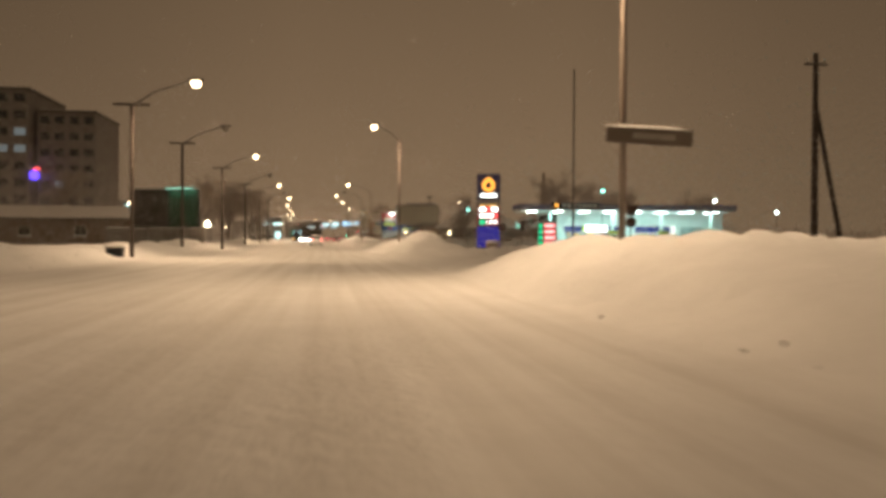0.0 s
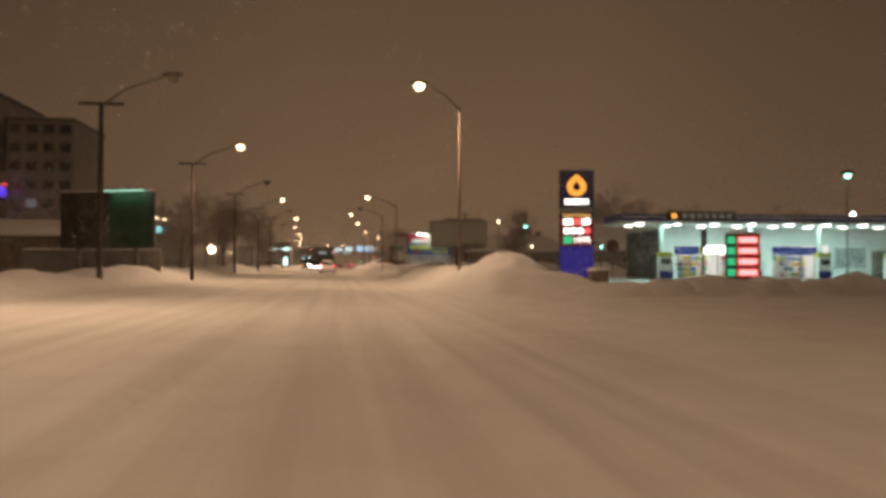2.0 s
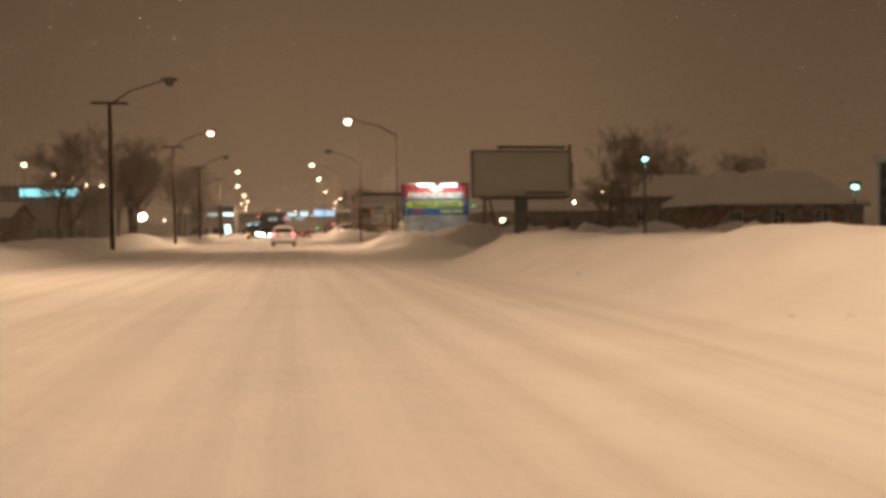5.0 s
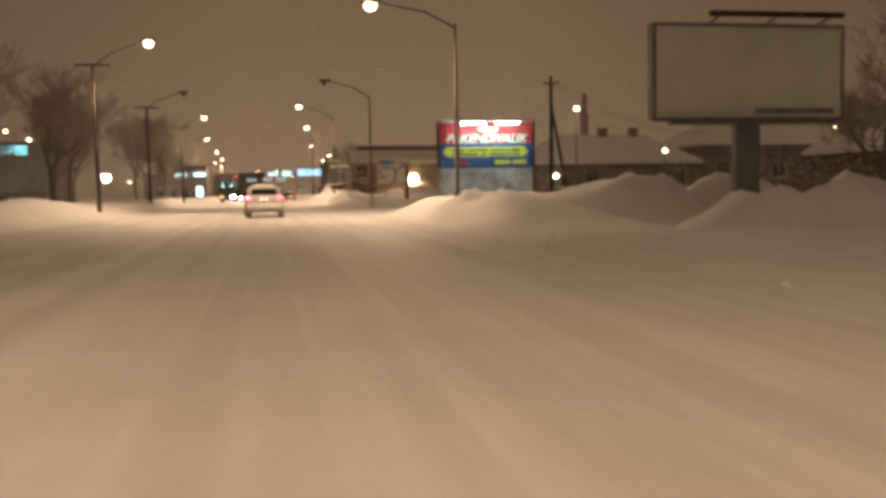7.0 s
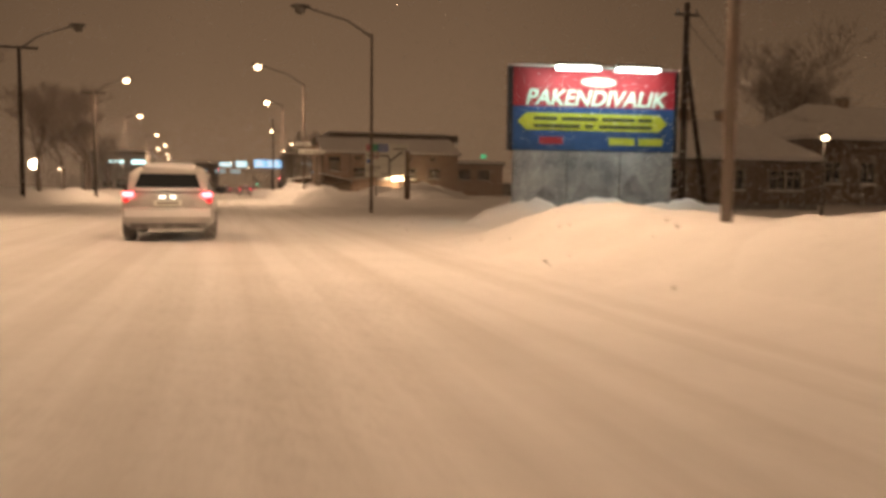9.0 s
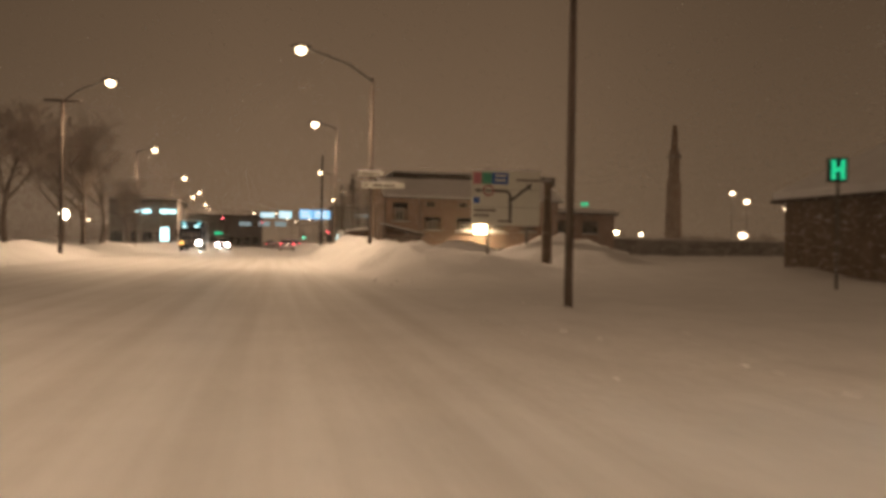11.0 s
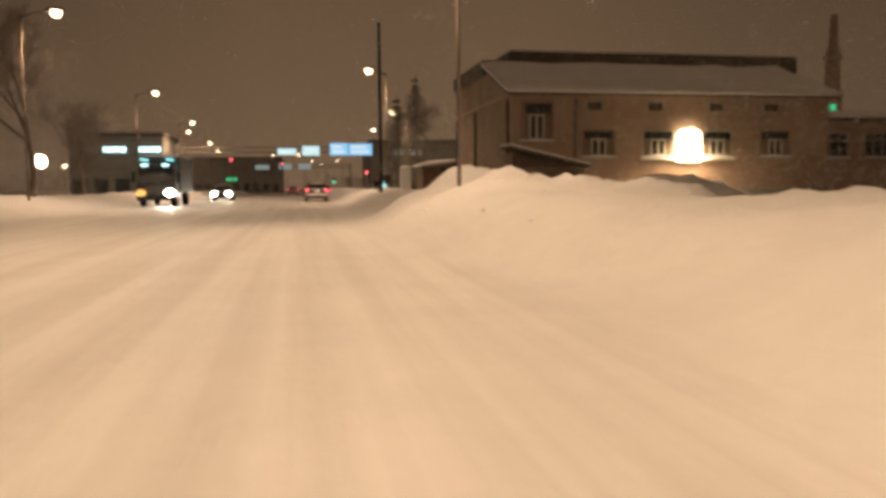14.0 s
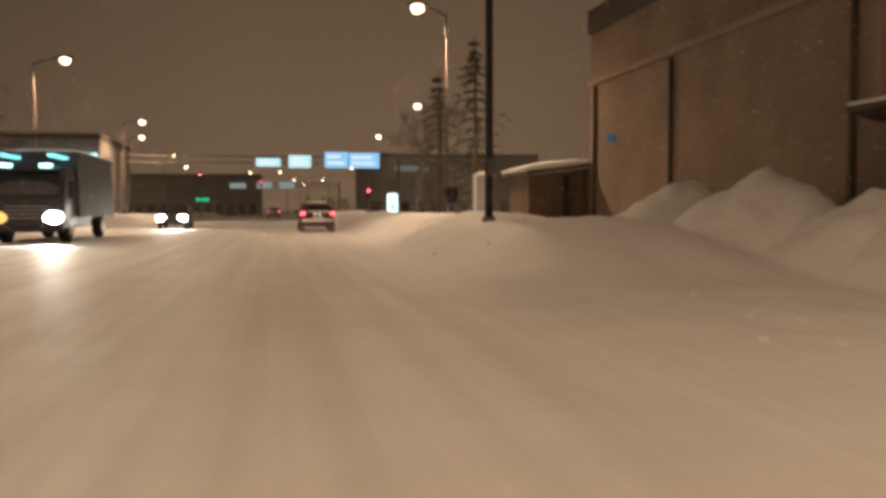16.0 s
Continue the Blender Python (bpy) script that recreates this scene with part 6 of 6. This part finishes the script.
kinds = [bare_tree(3, 18.0, -17.0, 146.0, "tall bare tree with a dense crown of twigs"), bare_tree(8, 16.5, -19.0, 160.0, "broad bare tree with snow-dusted twigs"), bare_tree(21, 14.5, 17.4, 101.6, "bare garden tree with spreading limbs")]
kinds[0].scale, kinds[1].scale, kinds[2].scale = (0.78, 0.78, 0.78), (0.74, 0.74, 0.74), (0.5, 0.5, 0.5)
for n, (x, y, k, s) in enumerate([(-21.5, 173, 0, 0.74), (-20.5, 133, 1, 0.74), (-16.8, 184, 1, 0.76), (-15.2, 199, 0, 0.72), (-19.5, 210, 1, 0.8), (-19.0, 226, 1, 1.05), (-24, 150, 2, 0.8), (-25, 180, 0, 0.7), (-17.5, 236, 0, 0.62),
                                  (56, 170, 1, 1.0), (50, 164, 0, 0.95), (58, 157, 0, 0.72), (63, 160, 1, 0.78), (-27, 92, 1, 0.6), (16, 270, 1, 0.9), (62, 124, 0, 0.6), (48, 104, 2, 0.45)]):
    src = kinds[k]
    c = copy_thing(src, pose(x, y, ground_at(x, y), 0, 0, 47 * n))
    c.scale = (s, s, s)


def spruce(seed, h, x, y):
    rng = random.Random(seed)
    t = thing("spruce", pose(x, y, ground_at(x, y)), "thin dark spruce with gaps between drooping branches", "tree", "spruces by the shelter")
    part("trunk", tube(B(), [(0, 0, -0.1), (0.05, 0, h * 0.5), (0, 0.03, h)], [0.16, 0.1, 0.02], 8), BARK, t, smooth=True)
    vs, fs = [], []
    z = h * 0.12
    while z < h * 0.98:
        reach = (h - z) ** 1.15 * 0.30 * rng.uniform(0.55, 1.1) + 0.18
        a0 = rng.uniform(0, 6.28)
        for k in range(rng.randint(4, 6)):
            a = a0 + k * 6.28 / 5 + rng.uniform(-0.3, 0.3)
            L = reach * rng.uniform(0.6, 1.1)
            for s in range(7):
                f = (s + 0.6) / 7
                c = Vector((math.cos(a) * L * f, math.sin(a) * L * f, z - 0.35 * L * f * f + rng.uniform(-0.05, 0.05)))
                for q in range(5):
                    d = Vector((math.cos(a) * 0.5 + rng.uniform(-0.8, 0.8), math.sin(a) * 0.5 + rng.uniform(-0.8, 0.8), rng.uniform(-0.6, 0.2))).normalized() * rng.uniform(0.12, 0.28)
                    u = d.orthogonal().normalized() * 0.035
                    i = len(vs)
                    w = d.cross(u).normalized() * 0.035
                    vs += [tuple(c + u), tuple(c - u + w), tuple(c - w), tuple(c + d)]
                    fs += [(i, i + 1, i + 3), (i + 1, i + 2, i + 3), (i + 2, i, i + 3)]
        z += rng.uniform(0.3, 0.55)
    me = bpy.data.meshes.new("needle_crown")
    me.from_pydata(vs, [], fs)
    me.materials.append(NEEDLES)
    c = new("needle_crown", me)
    c.parent = t


spruce(4, 9.4, 10.5, 222.5)
spruce(9, 8.2, 9.5, 226.5)


# ---- far woods that close the place all round ----
def far_woods():
    rng = random.Random(77)
    vs, fs = [], []
    for n in range(520):
        a = rng.uniform(0, 2 * math.pi)
        r = rng.uniform(330, 470)
        x, y = r * math.cos(a), 160 + r * 1.2 * math.sin(a)
        if abs(x) < 22 and y > 0:
            continue
        h, w = rng.uniform(7, 13), rng.uniform(3, 6)
        for k in range(26):
            p = Vector((x + rng.uniform(-w, w), y + rng.uniform(-w, w), h * rng.uniform(0.0, 0.7)))
            q = p + Vector((rng.uniform(-1.2, 1.2), rng.uniform(-1.2, 1.2), h * rng.uniform(0.15, 0.4)))
            i = len(vs)
            vs += [tuple(p + Vector((0.25, 0, 0))), tuple(p + Vector((-0.2, 0.2, 0))), tuple(p + Vector((-0.1, -0.25, 0))), tuple(q)]
            fs += [(i, i + 1, i + 3), (i + 1, i + 2, i + 3), (i + 2, i, i + 3)]
    me = bpy.data.meshes.new("far_woods")
    me.from_pydata(vs, [], fs)
    me.materials.append(TWIG)
    tagged(new("far_woods", me), "dark bare woods on the horizon", "woods", kind="stuff")


far_woods()

t = thing("steel_mast", pose(5.45, 201.2, ground_at(5.45, 201.2) - 0.1), "tall plain dark steel mast beside the street", "mast")
part("pole", tube(B(), [(0, 0, 0), (0, 0, 6), (0, 0, 8.8)], [0.095, 0.085, 0.075], 12), DARK, t, smooth=True)
part("base_flange", tube(B(), [(0, 0, 0), (0, 0, 0.25)], [0.16, 0.15], 12), STEEL, t)
part("hatch", box(B(), -0.05, -0.105, 1.2, 0.05, -0.085, 1.6), STEEL, t)


# ---- falling snow ----
FLAKE = bpy.data.materials.new("snow_flakes")
FLAKE.use_nodes = True
_b = FLAKE.node_tree.nodes["Principled BSDF"]
_b.inputs["Base Color"].default_value, _b.inputs["Roughness"].default_value = (0.95, 0.95, 0.95, 1), 0.8
_t = FLAKE.node_tree.nodes.new("ShaderNodeBsdfTranslucent")
_t.inputs["Color"].default_value = (0.95, 0.95, 0.95, 1)
_m = FLAKE.node_tree.nodes.new("ShaderNodeMixShader")
FLAKE.node_tree.links.new(_b.outputs[0], _m.inputs[1])
FLAKE.node_tree.links.new(_t.outputs[0], _m.inputs[2])
FLAKE.node_tree.links.new(_m.outputs[0], FLAKE.node_tree.nodes["Material Output"].inputs["Surface"])
def snowfall():
    """Flakes in the air: fine ones over the street, loose clusters of them farther off to the sides and up."""
    rng = np.random.RandomState(12)
    n = 22000
    p = np.stack([rng.uniform(-14, 16, n), rng.uniform(0, 262, n), rng.uniform(0.4, 12, n)], -1)
    p = p[(np.abs(p[:, 0] - 0.2) > 2.2) | (p[:, 2] > 2.6)]
    r = rng.uniform(0.005, 0.014, len(p))
    corner = np.array([(1, 0, -0.6), (-0.5, 0.9, -0.6), (-0.5, -0.9, -0.6), (0.1, 0, 1.0)])
    vs = (p[:, None] + corner[None] * r[:, None, None]).reshape(-1, 3)
    i = 4 * np.arange(len(p))[:, None]
    fs = np.concatenate([i + np.array(f) for f in ((0, 1, 3), (1, 2, 3), (2, 0, 3))])
    # the thick of the snowfall farther off, added as haze over distant things, one thin flake to a triangle
    m = 2000000
    q = np.stack([rng.uniform(-58, 60, m), rng.uniform(20, 345, m), 0.5 + 9.5 * rng.beta(1, 1.5, m)], -1)
    q[:, 2] += np.where((np.abs(q[:, 0]) > 34) & (rng.rand(m) < 0.5), 9.0 * rng.rand(m), 0.0)
    q = q[(np.abs(q[:, 0]) > 6.5) | (q[:, 2] > 4.5) | (q[:, 1] > 225)]
    size = np.clip(0.007 + 0.0009 * np.abs(q[:, 0]), 0.014, 0.028)
    tri = q[:, None] + rng.normal(0, 0.8, (len(q), 3, 3)) * size[:, None, None]
    fs = np.concatenate([fs, len(vs) + np.arange(3 * len(q)).reshape(-1, 3)])
    vs = np.concatenate([vs, tri.reshape(-1, 3)])
    me = bpy.data.meshes.new("falling_snow")
    me.vertices.add(len(vs))
    me.vertices.foreach_set("co", vs.ravel())
    me.loops.add(3 * len(fs))
    me.loops.foreach_set("vertex_index", fs.ravel())
    me.polygons.add(len(fs))
    me.polygons.foreach_set("loop_start", 3 * np.arange(len(fs)))
    me.update(calc_edges=True)
    me.materials.append(FLAKE)
    tagged(new("falling_snow", me), "snowflakes drifting through the lamplight", "snowfall", kind="stuff")


snowfall()


# ---- clods of hard snow along the foot of the banks ----
def snow_clods():
    rng = random.Random(91)
    vs, fs = [], []
    for n in range(420):
        y = rng.uniform(2, 212)
        right = rng.random() < 0.62
        x = (XR + rng.uniform(0.2, 2.6)) if right else (XL - rng.uniform(0.1, 2.2))
        r = rng.uniform(0.02, 0.055)
        z = ground_at(x, y) + r * 0.25
        i = len(vs)
        for v in ((1, 0, 0), (0, 1, 0), (-1, 0, 0), (0, -1, 0), (0.3, 0.2, 0.9), (0, 0, -0.8), (-0.4, 0.3, 0.7)):
            vs.append((x + r * (v[0] + rng.uniform(-0.3, 0.3)), y + r * (v[1] + rng.uniform(-0.3, 0.3)), z + r * (v[2] + rng.uniform(-0.2, 0.2))))
        for a, b, c in ((0, 1, 4), (1, 6, 4), (1, 2, 6), (2, 3, 6), (3, 4, 6), (3, 0, 4), (1, 0, 5), (2, 1, 5), (3, 2, 5), (0, 3, 5)):
            fs.append((i + a, i + b, i + c))
    me = bpy.data.meshes.new("snow_clods")
    me.from_pydata(vs, [], fs)
    me.materials.append(SNOW)
    tagged(new("snow_clods", me), "loose clods of hard snow below the banks", "snow clods", kind="stuff")


snow_clods()
